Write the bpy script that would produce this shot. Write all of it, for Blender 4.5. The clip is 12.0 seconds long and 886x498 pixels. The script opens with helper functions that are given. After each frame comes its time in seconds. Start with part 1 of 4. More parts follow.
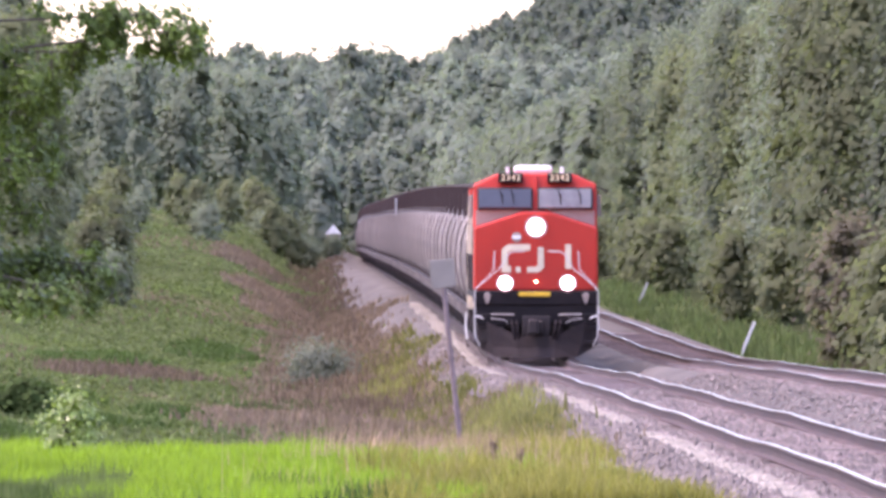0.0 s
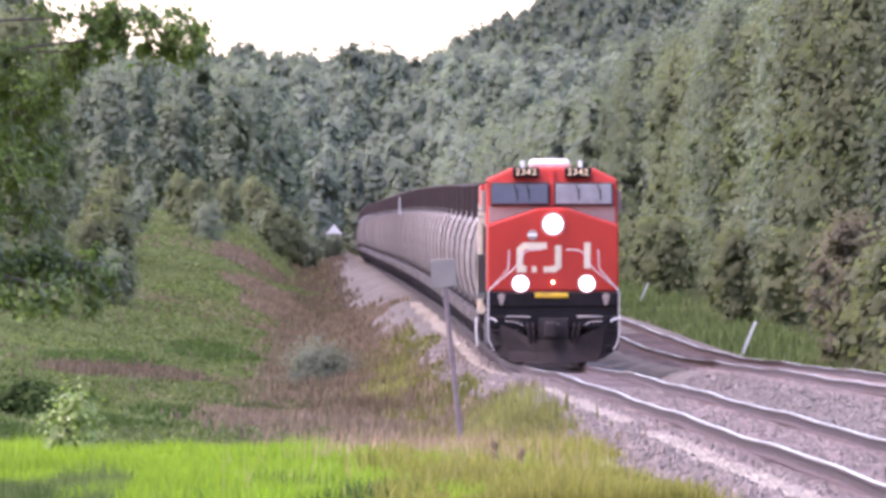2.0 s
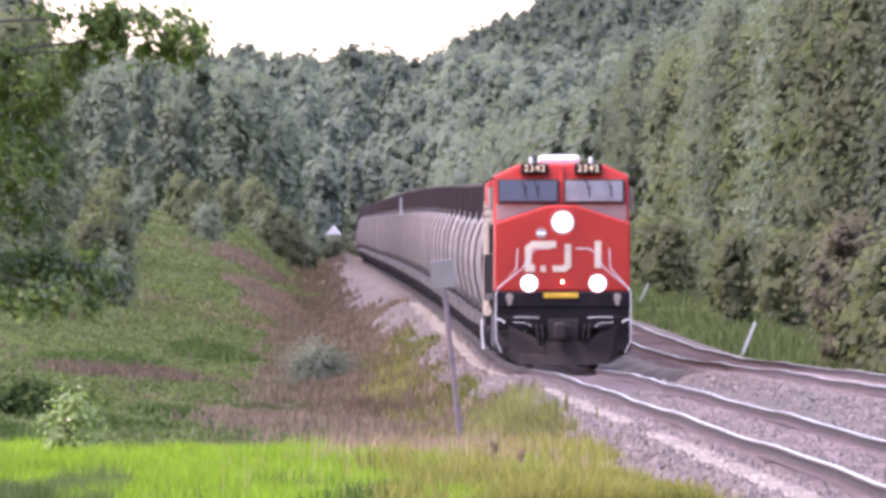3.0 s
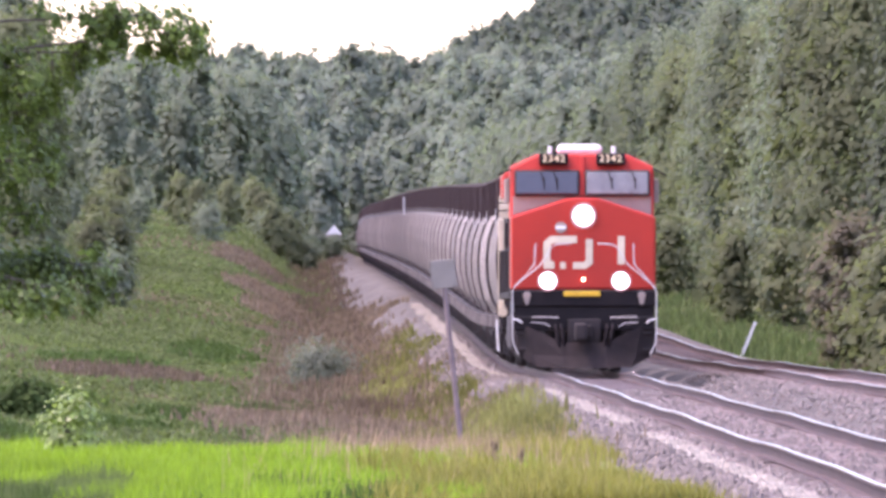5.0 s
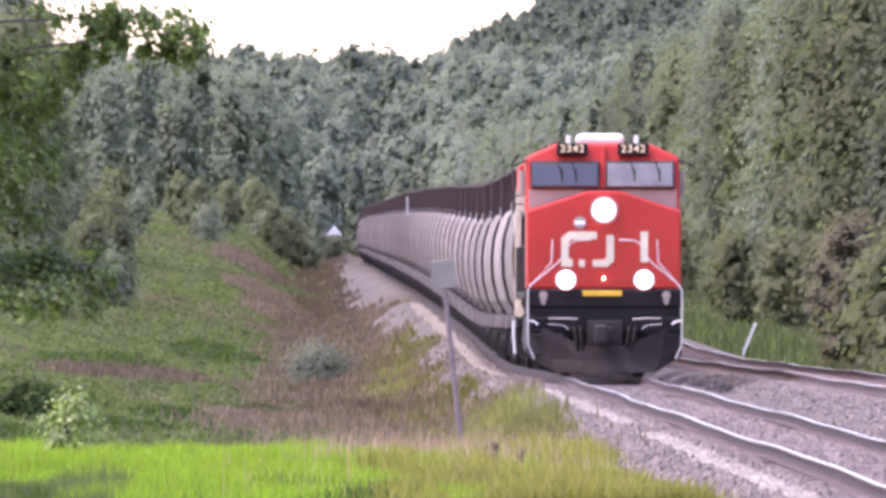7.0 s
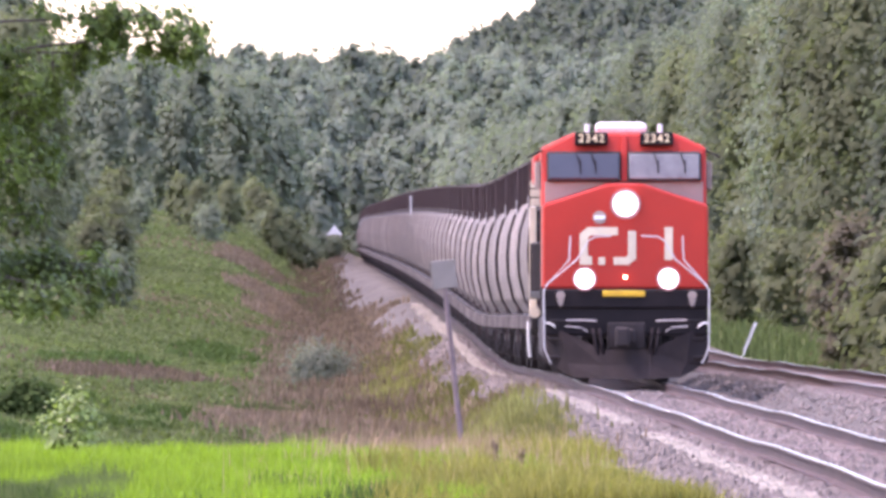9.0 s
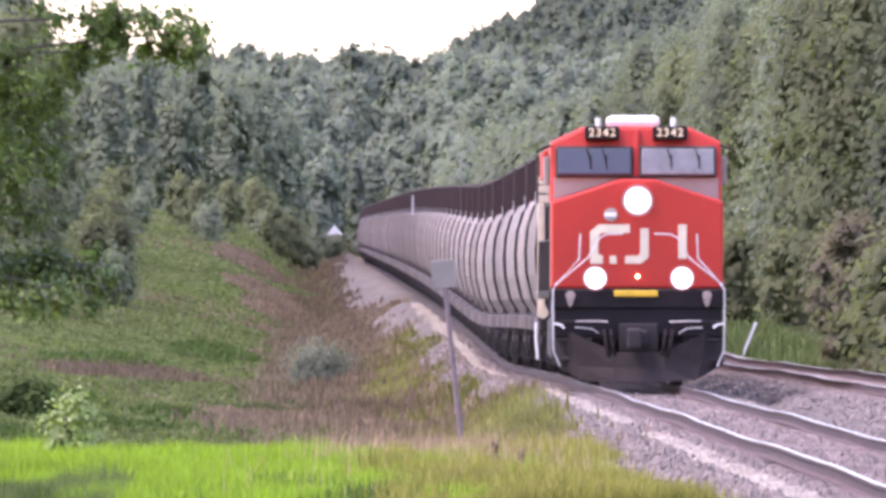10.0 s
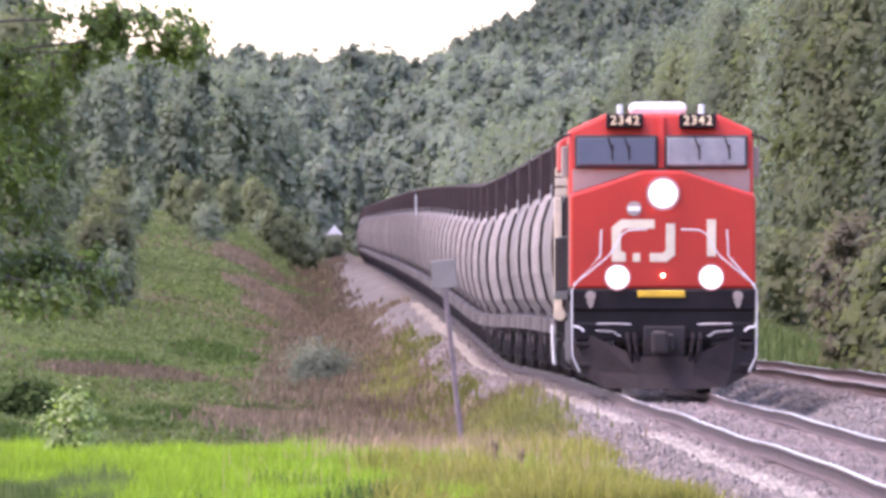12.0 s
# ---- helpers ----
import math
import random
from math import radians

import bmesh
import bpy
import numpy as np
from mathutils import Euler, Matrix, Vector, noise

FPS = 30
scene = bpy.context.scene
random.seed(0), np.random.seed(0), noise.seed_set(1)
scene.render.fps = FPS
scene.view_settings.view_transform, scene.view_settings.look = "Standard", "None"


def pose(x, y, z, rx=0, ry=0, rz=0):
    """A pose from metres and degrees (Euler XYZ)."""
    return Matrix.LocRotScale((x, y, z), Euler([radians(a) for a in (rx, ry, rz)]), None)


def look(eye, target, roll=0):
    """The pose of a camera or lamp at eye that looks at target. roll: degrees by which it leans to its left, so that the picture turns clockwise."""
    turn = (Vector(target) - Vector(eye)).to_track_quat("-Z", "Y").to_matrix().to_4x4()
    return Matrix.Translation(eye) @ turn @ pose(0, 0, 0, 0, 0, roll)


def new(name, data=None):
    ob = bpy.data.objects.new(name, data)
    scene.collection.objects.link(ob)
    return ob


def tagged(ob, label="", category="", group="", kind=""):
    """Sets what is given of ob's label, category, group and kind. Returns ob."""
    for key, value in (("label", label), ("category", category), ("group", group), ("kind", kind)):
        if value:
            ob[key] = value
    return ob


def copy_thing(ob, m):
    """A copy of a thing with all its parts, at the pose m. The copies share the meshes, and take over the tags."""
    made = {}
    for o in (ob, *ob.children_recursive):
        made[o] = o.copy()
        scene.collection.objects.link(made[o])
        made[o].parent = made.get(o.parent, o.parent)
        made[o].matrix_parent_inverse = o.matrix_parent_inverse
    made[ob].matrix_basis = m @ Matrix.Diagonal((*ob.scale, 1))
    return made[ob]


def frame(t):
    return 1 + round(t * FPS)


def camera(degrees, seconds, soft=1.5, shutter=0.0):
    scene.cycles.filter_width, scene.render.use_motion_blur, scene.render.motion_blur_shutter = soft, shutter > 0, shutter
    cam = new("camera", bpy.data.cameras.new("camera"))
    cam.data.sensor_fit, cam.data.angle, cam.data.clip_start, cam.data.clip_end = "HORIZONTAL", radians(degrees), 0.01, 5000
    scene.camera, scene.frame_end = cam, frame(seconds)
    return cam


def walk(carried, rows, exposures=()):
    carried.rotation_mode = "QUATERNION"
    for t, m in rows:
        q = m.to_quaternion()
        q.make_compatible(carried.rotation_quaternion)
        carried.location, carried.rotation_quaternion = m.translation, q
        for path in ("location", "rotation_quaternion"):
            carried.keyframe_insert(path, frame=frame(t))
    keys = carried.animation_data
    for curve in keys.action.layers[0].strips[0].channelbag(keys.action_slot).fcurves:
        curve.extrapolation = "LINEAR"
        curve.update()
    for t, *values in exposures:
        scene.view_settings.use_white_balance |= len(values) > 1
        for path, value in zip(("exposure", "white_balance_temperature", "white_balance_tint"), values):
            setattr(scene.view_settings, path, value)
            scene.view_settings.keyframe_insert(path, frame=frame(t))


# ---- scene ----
cam = camera(2.6894, 12.0, soft=3.5)

EYE = Vector((0, 0, 1.73))
LIFT = 0.002126


def gaze(side, up):
    """A pose of the tripod head, turned by so many microradians from rest."""
    return look(EYE, EYE + Vector((side * 1e-6, 1, LIFT + up * 1e-6)) * 100)


walk(cam, [
    (0.0, gaze(45, -22)), (0.5, gaze(81, -34)), (1.0, gaze(111, -148)), (1.5, gaze(39, -16)), (2.0, gaze(-3, -34)),
    (2.5, gaze(-57, 74)), (3.0, gaze(15, 2)), (5.0, gaze(3, 2)), (5.5, gaze(-9, 50)), (6.0, gaze(33, -76)),
    (6.5, gaze(-3, 92)), (7.0, gaze(-9, 26)), (9.0, gaze(-21, 20)), (9.5, gaze(-45, 56)), (10.0, gaze(-33, 8)),
    (10.5, gaze(-51, 14)), (11.0, gaze(-39, -16)), (11.5, gaze(-39, -4)), (12.0, gaze(-21, 8))],
    exposures=[(0.0, 2.31, 7000, 44), (12.0, 2.31, 7000, 44)])

# ---- daylight: high hazy sun, a little to the left of the line ----
SUN_TO = Vector((-0.42, -0.06, 1.0)).normalized()
world = bpy.data.worlds.new("daylight")
scene.world = world
world.use_nodes = True
wt = world.node_tree
wt.nodes.clear()
sky = wt.nodes.new("ShaderNodeTexSky")
sky.sky_type, sky.sun_disc = "NISHITA", False
sky.sun_elevation = math.asin(SUN_TO.z)
sky.sun_rotation = math.atan2(SUN_TO.x, SUN_TO.y)
sky.dust_density, sky.air_density = 1.2, 1.0
back = wt.nodes.new("ShaderNodeBackground")
back.inputs[1].default_value = 0.15
wout = wt.nodes.new("ShaderNodeOutputWorld")
wt.links.new(sky.outputs[0], back.inputs[0])
wt.links.new(back.outputs[0], wout.inputs[0])
sun = new("sun", bpy.data.lights.new("sun", "SUN"))
sun.data.energy, sun.data.angle, sun.data.color = 1.15, radians(24.0), (1.0, 0.97, 0.92)
sun.matrix_world = look(SUN_TO * 500, (0, 0, 0))


# ---- materials ----
def mat(name, col, rough=0.6, metal=0.0, grain=8.0, vary=0.25, dark=0.25, bump=0.0, stain=0.7, spec=0.5, coat=0.0, island=0.0, through_light=0.0, attr="", stretch=1.0):
    """A surface with grain and larger stains in its colour, roughness and relief."""
    m = bpy.data.materials.new(name)
    m.use_nodes = True
    nt = m.node_tree
    N, L = nt.nodes, nt.links
    b = N["Principled BSDF"]
    co = N.new("ShaderNodeTexCoord")
    n1, n2 = N.new("ShaderNodeTexNoise"), N.new("ShaderNodeTexNoise")
    n1.inputs["Scale"].default_value, n1.inputs["Detail"].default_value = grain, 5
    n2.inputs["Scale"].default_value, n2.inputs["Detail"].default_value = stain, 3
    L.new(co.outputs["Object"], n1.inputs["Vector"])
    along = N.new("ShaderNodeVectorMath")
    along.operation = "MULTIPLY"
    along.inputs[1].default_value = (1, stretch, 1)
    L.new(co.outputs["Object"], along.inputs[0])
    L.new(along.outputs[0], n2.inputs["Vector"])
    add = N.new("ShaderNodeMath")
    add.operation = "ADD"
    L.new(n1.outputs["Fac"], add.inputs[0])
    L.new(n2.outputs["Fac"], add.inputs[1])
    ramp = N.new("ShaderNodeMapRange")
    ramp.inputs["From Min"].default_value, ramp.inputs["From Max"].default_value = 0.65, 1.35
    ramp.inputs["To Min"].default_value, ramp.inputs["To Max"].default_value = 1 - dark, 1 + vary
    L.new(add.outputs[0], ramp.inputs["Value"])
    last = ramp.outputs[0]
    if island:
        g = N.new("ShaderNodeNewGeometry")
        r2 = N.new("ShaderNodeMapRange")
        r2.inputs["To Min"].default_value, r2.inputs["To Max"].default_value = 1 - island, 1 + island
        L.new(g.outputs["Random Per Island"], r2.inputs["Value"])
        mm = N.new("ShaderNodeMath")
        mm.operation = "MULTIPLY"
        L.new(last, mm.inputs[0])
        L.new(r2.outputs[0], mm.inputs[1])
        oi = N.new("ShaderNodeObjectInfo")
        r3 = N.new("ShaderNodeMapRange")
        r3.inputs["To Min"].default_value, r3.inputs["To Max"].default_value = 0.72, 1.28
        L.new(oi.outputs["Random"], r3.inputs["Value"])
        m3 = N.new("ShaderNodeMath")
        m3.operation = "MULTIPLY"
        L.new(mm.outputs[0], m3.inputs[0])
        L.new(r3.outputs[0], m3.inputs[1])
        last = m3.outputs[0]
    mix = N.new("ShaderNodeVectorMath")
    mix.operation = "SCALE"
    if attr:
        at = N.new("ShaderNodeAttribute")
        at.attribute_name = attr
        L.new(at.outputs["Color"], mix.inputs[0])
    else:
        mix.inputs[0].default_value = col
    L.new(last, mix.inputs["Scale"])
    L.new(mix.outputs[0], b.inputs["Base Color"])
    rr = N.new("ShaderNodeMapRange")
    rr.inputs["To Min"].default_value, rr.inputs["To Max"].default_value = max(0.02, rough - 0.12), min(1, rough + 0.12)
    L.new(n1.outputs["Fac"], rr.inputs["Value"])
    L.new(rr.outputs[0], b.inputs["Roughness"])
    b.inputs["Metallic"].default_value = metal
    b.inputs["Specular IOR Level"].default_value = spec
    b.inputs["Coat Weight"].default_value = coat
    if bump:
        bp = N.new("ShaderNodeBump")
        bp.inputs["Strength"].default_value, bp.inputs["Distance"].default_value = 0.6, bump
        L.new(n1.outputs["Fac"], bp.inputs["Height"])
        L.new(bp.outputs[0], b.inputs["Normal"])
    if through_light:
        tr = N.new("ShaderNodeBsdfTranslucent")
        warm = N.new("ShaderNodeVectorMath")
        warm.operation = "MULTIPLY"
        warm.inputs[1].default_value = (1.2, 1.3, 0.9)
        L.new(mix.outputs[0], warm.inputs[0])
        L.new(warm.outputs[0], tr.inputs["Color"])
        ms = N.new("ShaderNodeMixShader")
        ms.inputs[0].default_value = through_light
        L.new(b.outputs[0], ms.inputs[1])
        L.new(tr.outputs[0], ms.inputs[2])
        L.new(ms.outputs[0], N["Material Output"].inputs[0])
    return m


def glow(name, col, strength):
    m = bpy.data.materials.new(name)
    m.use_nodes = True
    b = m.node_tree.nodes["Principled BSDF"]
    b.inputs["Base Color"].default_value = (*col, 1)
    b.inputs["Emission Color"].default_value = (*col, 1)
    b.inputs["Emission Strength"].default_value = strength
    return m


GROUND = mat("ground_soil_and_turf", (0.1, 0.1, 0.05), 0.95, grain=2.2, vary=0.45, dark=0.5, bump=0.06, stain=0.5, attr="turf", spec=0.0, stretch=0.05)
BALLAST = mat("ballast_bed", (0.092, 0.082, 0.072), 0.9, grain=7, vary=0.5, dark=0.45, bump=0.03, stain=0.9, spec=0.1, stretch=0.08)
STONE = mat("ballast_stone", (0.145, 0.124, 0.112), 0.85, grain=6, vary=0.25, dark=0.25, island=0.24, spec=0.25)
FINES = mat("pale_stone_fines", (0.34, 0.305, 0.255), 0.9, grain=9, vary=0.3, dark=0.4, bump=0.02, stain=0.5, spec=0.2)
RAIL_SIDE = mat("rail_rust", (0.055, 0.03, 0.027), 0.85, 0.0, grain=5, vary=0.3, dark=0.4, stain=0.5)
RAIL_TOP = mat("rail_polished_head", (0.19, 0.18, 0.17), 0.25, 1.0, grain=20, vary=0.1, dark=0.15)
TIMBER = mat("sleeper_timber", (0.17, 0.13, 0.12), 0.9, grain=14, vary=0.4, dark=0.4, bump=0.01, island=0.25)
RED = mat("locomotive_red_paint", (0.46, 0.030, 0.016), 0.5, grain=1.5, vary=0.12, dark=0.16, stain=0.5, coat=0.06, spec=0.3)
BLACK = mat("locomotive_black_and_end_shade", (0.013, 0.010, 0.011), 0.65, grain=4, vary=0.5, dark=0.3, stain=0.8, spec=0.15)
GRIME = mat("grimy_underframe", (0.019, 0.014, 0.014), 0.85, grain=5, vary=0.6, dark=0.4, stain=1.0, bump=0.004)
PLOW = mat("weathered_plough_steel", (0.042, 0.031, 0.031), 0.85, grain=3, vary=0.5, dark=0.45, stain=1.3, bump=0.003)
WHITE = mat("white_paint", (0.78, 0.77, 0.74), 0.5, grain=7, vary=0.08, dark=0.18)
CREAM = mat("cream_marking_paint", (0.66, 0.56, 0.40), 0.5, grain=5, vary=0.1, dark=0.2)
YELLOW = mat("yellow_paint", (0.72, 0.42, 0.02), 0.5, grain=5, vary=0.1, dark=0.3)
GREY = mat("anti_glare_grey", (0.30, 0.235, 0.20), 0.7, grain=4, vary=0.2, dark=0.2)
STEEL = mat("pale_galvanised_steel", (0.52, 0.5, 0.48), 0.5, 0.3, grain=6, vary=0.2, dark=0.25)
GLASS = mat("windscreen_glass", (0.03, 0.034, 0.04), 0.08, grain=1.2, vary=0.3, dark=0.3, spec=0.7, coat=0.2)
# The right pane's pale reflection is put into its base colour.
GLASS_PALE = mat("windscreen_glass_painted_reflection", (0.15, 0.15, 0.14), 0.1, grain=2.5, vary=0.35, dark=0.4, stain=2.0, spec=0.7, coat=0.2)
HOPPER = mat("hopper_weathered_grey_paint", (0.235, 0.198, 0.178), 0.65, grain=1.6, vary=0.25, dark=0.35, stain=0.35, bump=0.004, island=0.06)
HOPPER_TOP = mat("hopper_dark_roof", (0.040, 0.022, 0.021), 0.85, grain=3, vary=0.5, dark=0.4, stain=0.8)
LAMP = glow("marker_glow", (1.0, 0.9, 0.6), 3.0)


def beam_lens(name, radius, strength):
    """A sealed-beam lens, hottest at its middle; oversize, pink glow and red rim hold its glare halo."""
    m = glow(name, (1.0, 0.86, 0.90), strength)
    N, L = m.node_tree.nodes, m.node_tree.links
    co, ln, mr = N.new("ShaderNodeTexCoord"), N.new("ShaderNodeVectorMath"), N.new("ShaderNodeMapRange")
    ln.operation = "LENGTH"
    mr.interpolation_type = "SMOOTHSTEP"
    mr.inputs["From Min"].default_value, mr.inputs["From Max"].default_value = radius * 0.12, radius
    mr.inputs["To Min"].default_value, mr.inputs["To Max"].default_value = strength ** 0.5, 0.0
    L.new(co.outputs["Object"], ln.inputs[0])
    L.new(ln.outputs["Value"], mr.inputs["Value"])
    fall = N.new("ShaderNodeMath")
    fall.operation = "POWER"
    fall.inputs[1].default_value = 2.0
    L.new(mr.outputs[0], fall.inputs[0])
    L.new(fall.outputs[0], N["Principled BSDF"].inputs["Emission Strength"])
    N["Principled BSDF"].inputs["Base Color"].default_value = (0.3, 0.12, 0.12, 1)
    return m


# Lenses drawn larger than real, so that the lamps' glare is part of them.
HEAD_LENS, DITCH_LENS = beam_lens("headlight_lens_and_halo", 0.28, 30.0), beam_lens("ditch_light_lens_and_halo", 0.225, 30.0)
DIGIT = mat("number_board_digit", (0.82, 0.70, 0.42), 0.6, grain=9, vary=0.1, dark=0.15)
LEAF_DARK = mat("leaf_dark", (0.108, 0.132, 0.085), 0.75, grain=0.5, vary=0.2, dark=0.22, stain=0.16, island=0.07, through_light=0.5, spec=0.2)
LEAF_MID = mat("leaf_mid", (0.126, 0.146, 0.078), 0.75, grain=0.5, vary=0.2, dark=0.22, stain=0.16, island=0.07, through_light=0.5, spec=0.2)
# These two leaf colours are lifted paler than foliage to hold distance haze.
LEAF_PALE_HAZE = mat("leaf_grey_green_haze", (0.152, 0.186, 0.132), 0.8, grain=0.5, vary=0.2, dark=0.22, stain=0.16, island=0.07, through_light=0.5, spec=0.2)
LEAF_FAR_HAZE = mat("leaf_far_woods_haze", (0.158, 0.190, 0.148), 0.85, grain=0.2, vary=0.16, dark=0.2, stain=0.05, island=0.09, through_light=0.48, spec=0.1)
LEAF_NEAR = mat("leaf_poplar", (0.088, 0.135, 0.034), 0.5, grain=2, vary=0.25, dark=0.3, island=0.5, through_light=0.4, spec=0.4)
BRUSH = mat("dry_red_brown_brush", (0.17, 0.125, 0.095), 0.9, grain=1.2, vary=0.3, dark=0.3, stain=0.3, island=0.3, through_light=0.38, spec=0.1)
LEAF_BROWN = mat("dull_brown_leaf", (0.15, 0.137, 0.098), 0.85, grain=0.8, vary=0.2, dark=0.25, stain=0.3, island=0.1, through_light=0.45, spec=0.1)
BARK = mat("bark", (0.075, 0.064, 0.053), 0.9, grain=7, vary=0.4, dark=0.4, bump=0.02)
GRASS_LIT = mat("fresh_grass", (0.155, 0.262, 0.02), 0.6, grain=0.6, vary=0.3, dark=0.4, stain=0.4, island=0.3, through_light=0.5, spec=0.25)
GRASS_DRY = mat("seeding_grass", (0.33, 0.225, 0.165), 0.8, grain=0.6, vary=0.25, dark=0.25, stain=0.25, island=0.3, through_light=0.4, spec=0.2)
GRASS_GOLD = mat("yellow_flowering_weeds", (0.27, 0.26, 0.068), 0.8, grain=0.6, vary=0.25, dark=0.25, stain=0.25, island=0.35, through_light=0.4, spec=0.2)
GRASS_BANK = mat("olive_bank_weeds", (0.17, 0.17, 0.058), 0.8, grain=0.6, vary=0.25, dark=0.25, stain=0.25, island=0.3, through_light=0.4, spec=0.2)
GRASS_DEEP = mat("deep_green_grass", (0.048, 0.082, 0.024), 0.8, grain=0.4, vary=0.25, dark=0.3, stain=0.1, island=0.2, through_light=0.3, spec=0.1)
GRASS_MEADOW = mat("meadow_grass", (0.094, 0.128, 0.048), 0.8, grain=0.4, vary=0.25, dark=0.3, stain=0.1, island=0.35, through_light=0.4, spec=0.2)
SAGE = mat("silvery_shrub_leaf", (0.165, 0.19, 0.145), 0.8, grain=0.6, vary=0.2, dark=0.25, island=0.3, through_light=0.42, spec=0.2)
POST = mat("weathered_grey_post", (0.17, 0.13, 0.13), 0.8, grain=9, vary=0.3, dark=0.3)
RAIL_WHITE = mat("handrail_paint", (0.55, 0.53, 0.51), 0.5, grain=7, vary=0.1, dark=0.2)
SAPLING = mat("pale_sapling_leaf", (0.23, 0.33, 0.085), 0.4, grain=2, vary=0.2, dark=0.2, island=0.35, through_light=0.35, spec=0.5)
PLATE = mat("sign_back_aluminium", (0.19, 0.175, 0.155), 0.7, 0.0, grain=4, vary=0.15, dark=0.2)


# ---- mesh helpers ----
def mesh_of(bm, material, name, smooth=False):
    me = bpy.data.meshes.new(name)
    bm.normal_update()
    bm.to_mesh(me)
    bm.free()
    me.materials.append(material)
    if smooth:
        me.polygons.foreach_set("use_smooth", [True] * len(me.polygons))
    return me


def part(name, bm, material, parent=None, label="", smooth=False):
    ob = new(name, mesh_of(bm, material, name, smooth))
    ob.parent = parent
    return tagged(ob, label)


def raw(name, verts, faces, material, parent=None, label=""):
    me = bpy.data.meshes.new(name)
    me.from_pydata(verts, [], faces)
    me.materials.append(material)
    ob = new(name, me)
    ob.parent = parent
    return tagged(ob, label)


def box(x0, x1, y0, y1, z0, z1, bevel=0.0, bm=None):
    bm = bm or bmesh.new()
    m = Matrix.Translation(((x0 + x1) / 2, (y0 + y1) / 2, (z0 + z1) / 2)) @ Matrix.Diagonal((abs(x1 - x0), abs(y1 - y0), abs(z1 - z0), 1))
    vs = bmesh.ops.create_cube(bm, size=1, matrix=m)["verts"]
    if bevel:
        es = list({e for v in vs for e in v.link_edges})
        bmesh.ops.bevel(bm, geom=es, offset=bevel, segments=2, profile=0.5, affect="EDGES")
    return bm


def tube(pts, r, n=8, bm=None, r2=None):
    """A round bar along points, tapering from r to r2."""
    bm = bm or bmesh.new()
    pts = [Vector(p) for p in pts]
    r2 = r if r2 is None else r2
    rings = []
    for i, p in enumerate(pts):
        d = (pts[min(i + 1, len(pts) - 1)] - pts[max(i - 1, 0)]).normalized()
        a = d.cross(Vector((0.31, 0.2, 0.93)) if abs(d.z) < 0.9 else Vector((1, 0.1, 0))).normalized()
        b = d.cross(a)
        k = r + (r2 - r) * i / max(1, len(pts) - 1)
        rings.append([bm.verts.new(p + k * (math.cos(2 * math.pi * j / n) * a + math.sin(2 * math.pi * j / n) * b)) for j in range(n)])
    for q, w in zip(rings, rings[1:]):
        for j in range(n):
            bm.faces.new((q[j], q[(j + 1) % n], w[(j + 1) % n], w[j]))
    bm.faces.new(rings[0][::-1])
    bm.faces.new(rings[-1])
    return bm


def prism(profile, y0, y1, bm=None, bevel=0.0):
    """A polygon of (x, z), run along y."""
    bm = bm or bmesh.new()
    a = [bm.verts.new((x, y0, z)) for x, z in profile]
    b = [bm.verts.new((x, y1, z)) for x, z in profile]
    fs = [bm.faces.new(a), bm.faces.new(b[::-1])]
    for i in range(len(profile)):
        j = (i + 1) % len(profile)
        fs.append(bm.faces.new((a[j], a[i], b[i], b[j])))
    bmesh.ops.recalc_face_normals(bm, faces=fs)
    if bevel:
        bmesh.ops.bevel(bm, geom=list({e for f in fs for e in f.edges}), offset=bevel, segments=2, profile=0.5, affect="EDGES")
    return bm


def disc(x, y, z, r, depth, n=24, bm=None, r2=None):
    """A round plate or drum whose axis lies along y."""
    bm = bm or bmesh.new()
    m = Matrix.Translation((x, y, z)) @ Matrix.Rotation(math.pi / 2, 4, "X")
    bmesh.ops.create_cone(bm, cap_ends=True, segments=n, radius1=r, radius2=r if r2 is None else r2, depth=depth, matrix=m)
    return bm


def across(y, z, r, width, n=24, bm=None, x=0.0):
    """A drum whose axis lies across the track."""
    bm = bm or bmesh.new()
    m = Matrix.Translation((x, y, z)) @ Matrix.Rotation(math.pi / 2, 4, "Y")
    bmesh.ops.create_cone(bm, cap_ends=True, segments=n, radius1=r, radius2=r, depth=width, matrix=m)
    return bm


def thing(name, label, category, group="", kind=""):
    return tagged(new(name), label, category, group, kind)


# ---- the line of the railway ----
def ease(a, b, v):
    k = np.clip((np.asarray(v, float) - a) / (b - a), 0, 1)
    return k * k * (3 - 2 * k)


def centre(y):
    """Middle of the main track, across the view."""
    y = np.asarray(y, float)
    bend = 2.1e-6 * np.clip(y - 1300, 0, 1000) ** 2 + 4.2e-3 * np.maximum(0, y - 2300)
    return 5.9 - 0.0071856 * y - 0.2 * ease(385, 470, y) + bend


# the main line climbs behind a dip; the land beside it climbs later
GRADE_Y = (-200, 330, 390, 462, 490, 552, 600, 700, 800, 930, 1400, 1630, 2000, 2270, 3000, 5000)
GRADE_Z = (0, 0, 0, -0.12, 0.02, 0.36, 0.62, 1.08, 1.48, 1.95, 3.5, 4.1, 4.8, 5.6, 9.0, 14.0)
LAND_Y = (-200, 330, 390, 466, 560, 675, 850, 1100, 1630, 2270, 3000, 5000)
LAND_Z = (0, 0, 0, -0.12, 0.0, 0.3, 0.9, 1.96, 4.5, 7.0, 9.0, 14.0)


def rail_z(y):
    y = np.asarray(y, float)
    return sum(np.interp(y + k * 7, GRADE_Y, GRADE_Z) for k in range(-4, 5)) / 9


def land_z(y):
    y = np.asarray(y, float)
    return sum(np.interp(y + k * 14, LAND_Y, LAND_Z) for k in range(-4, 5)) / 9


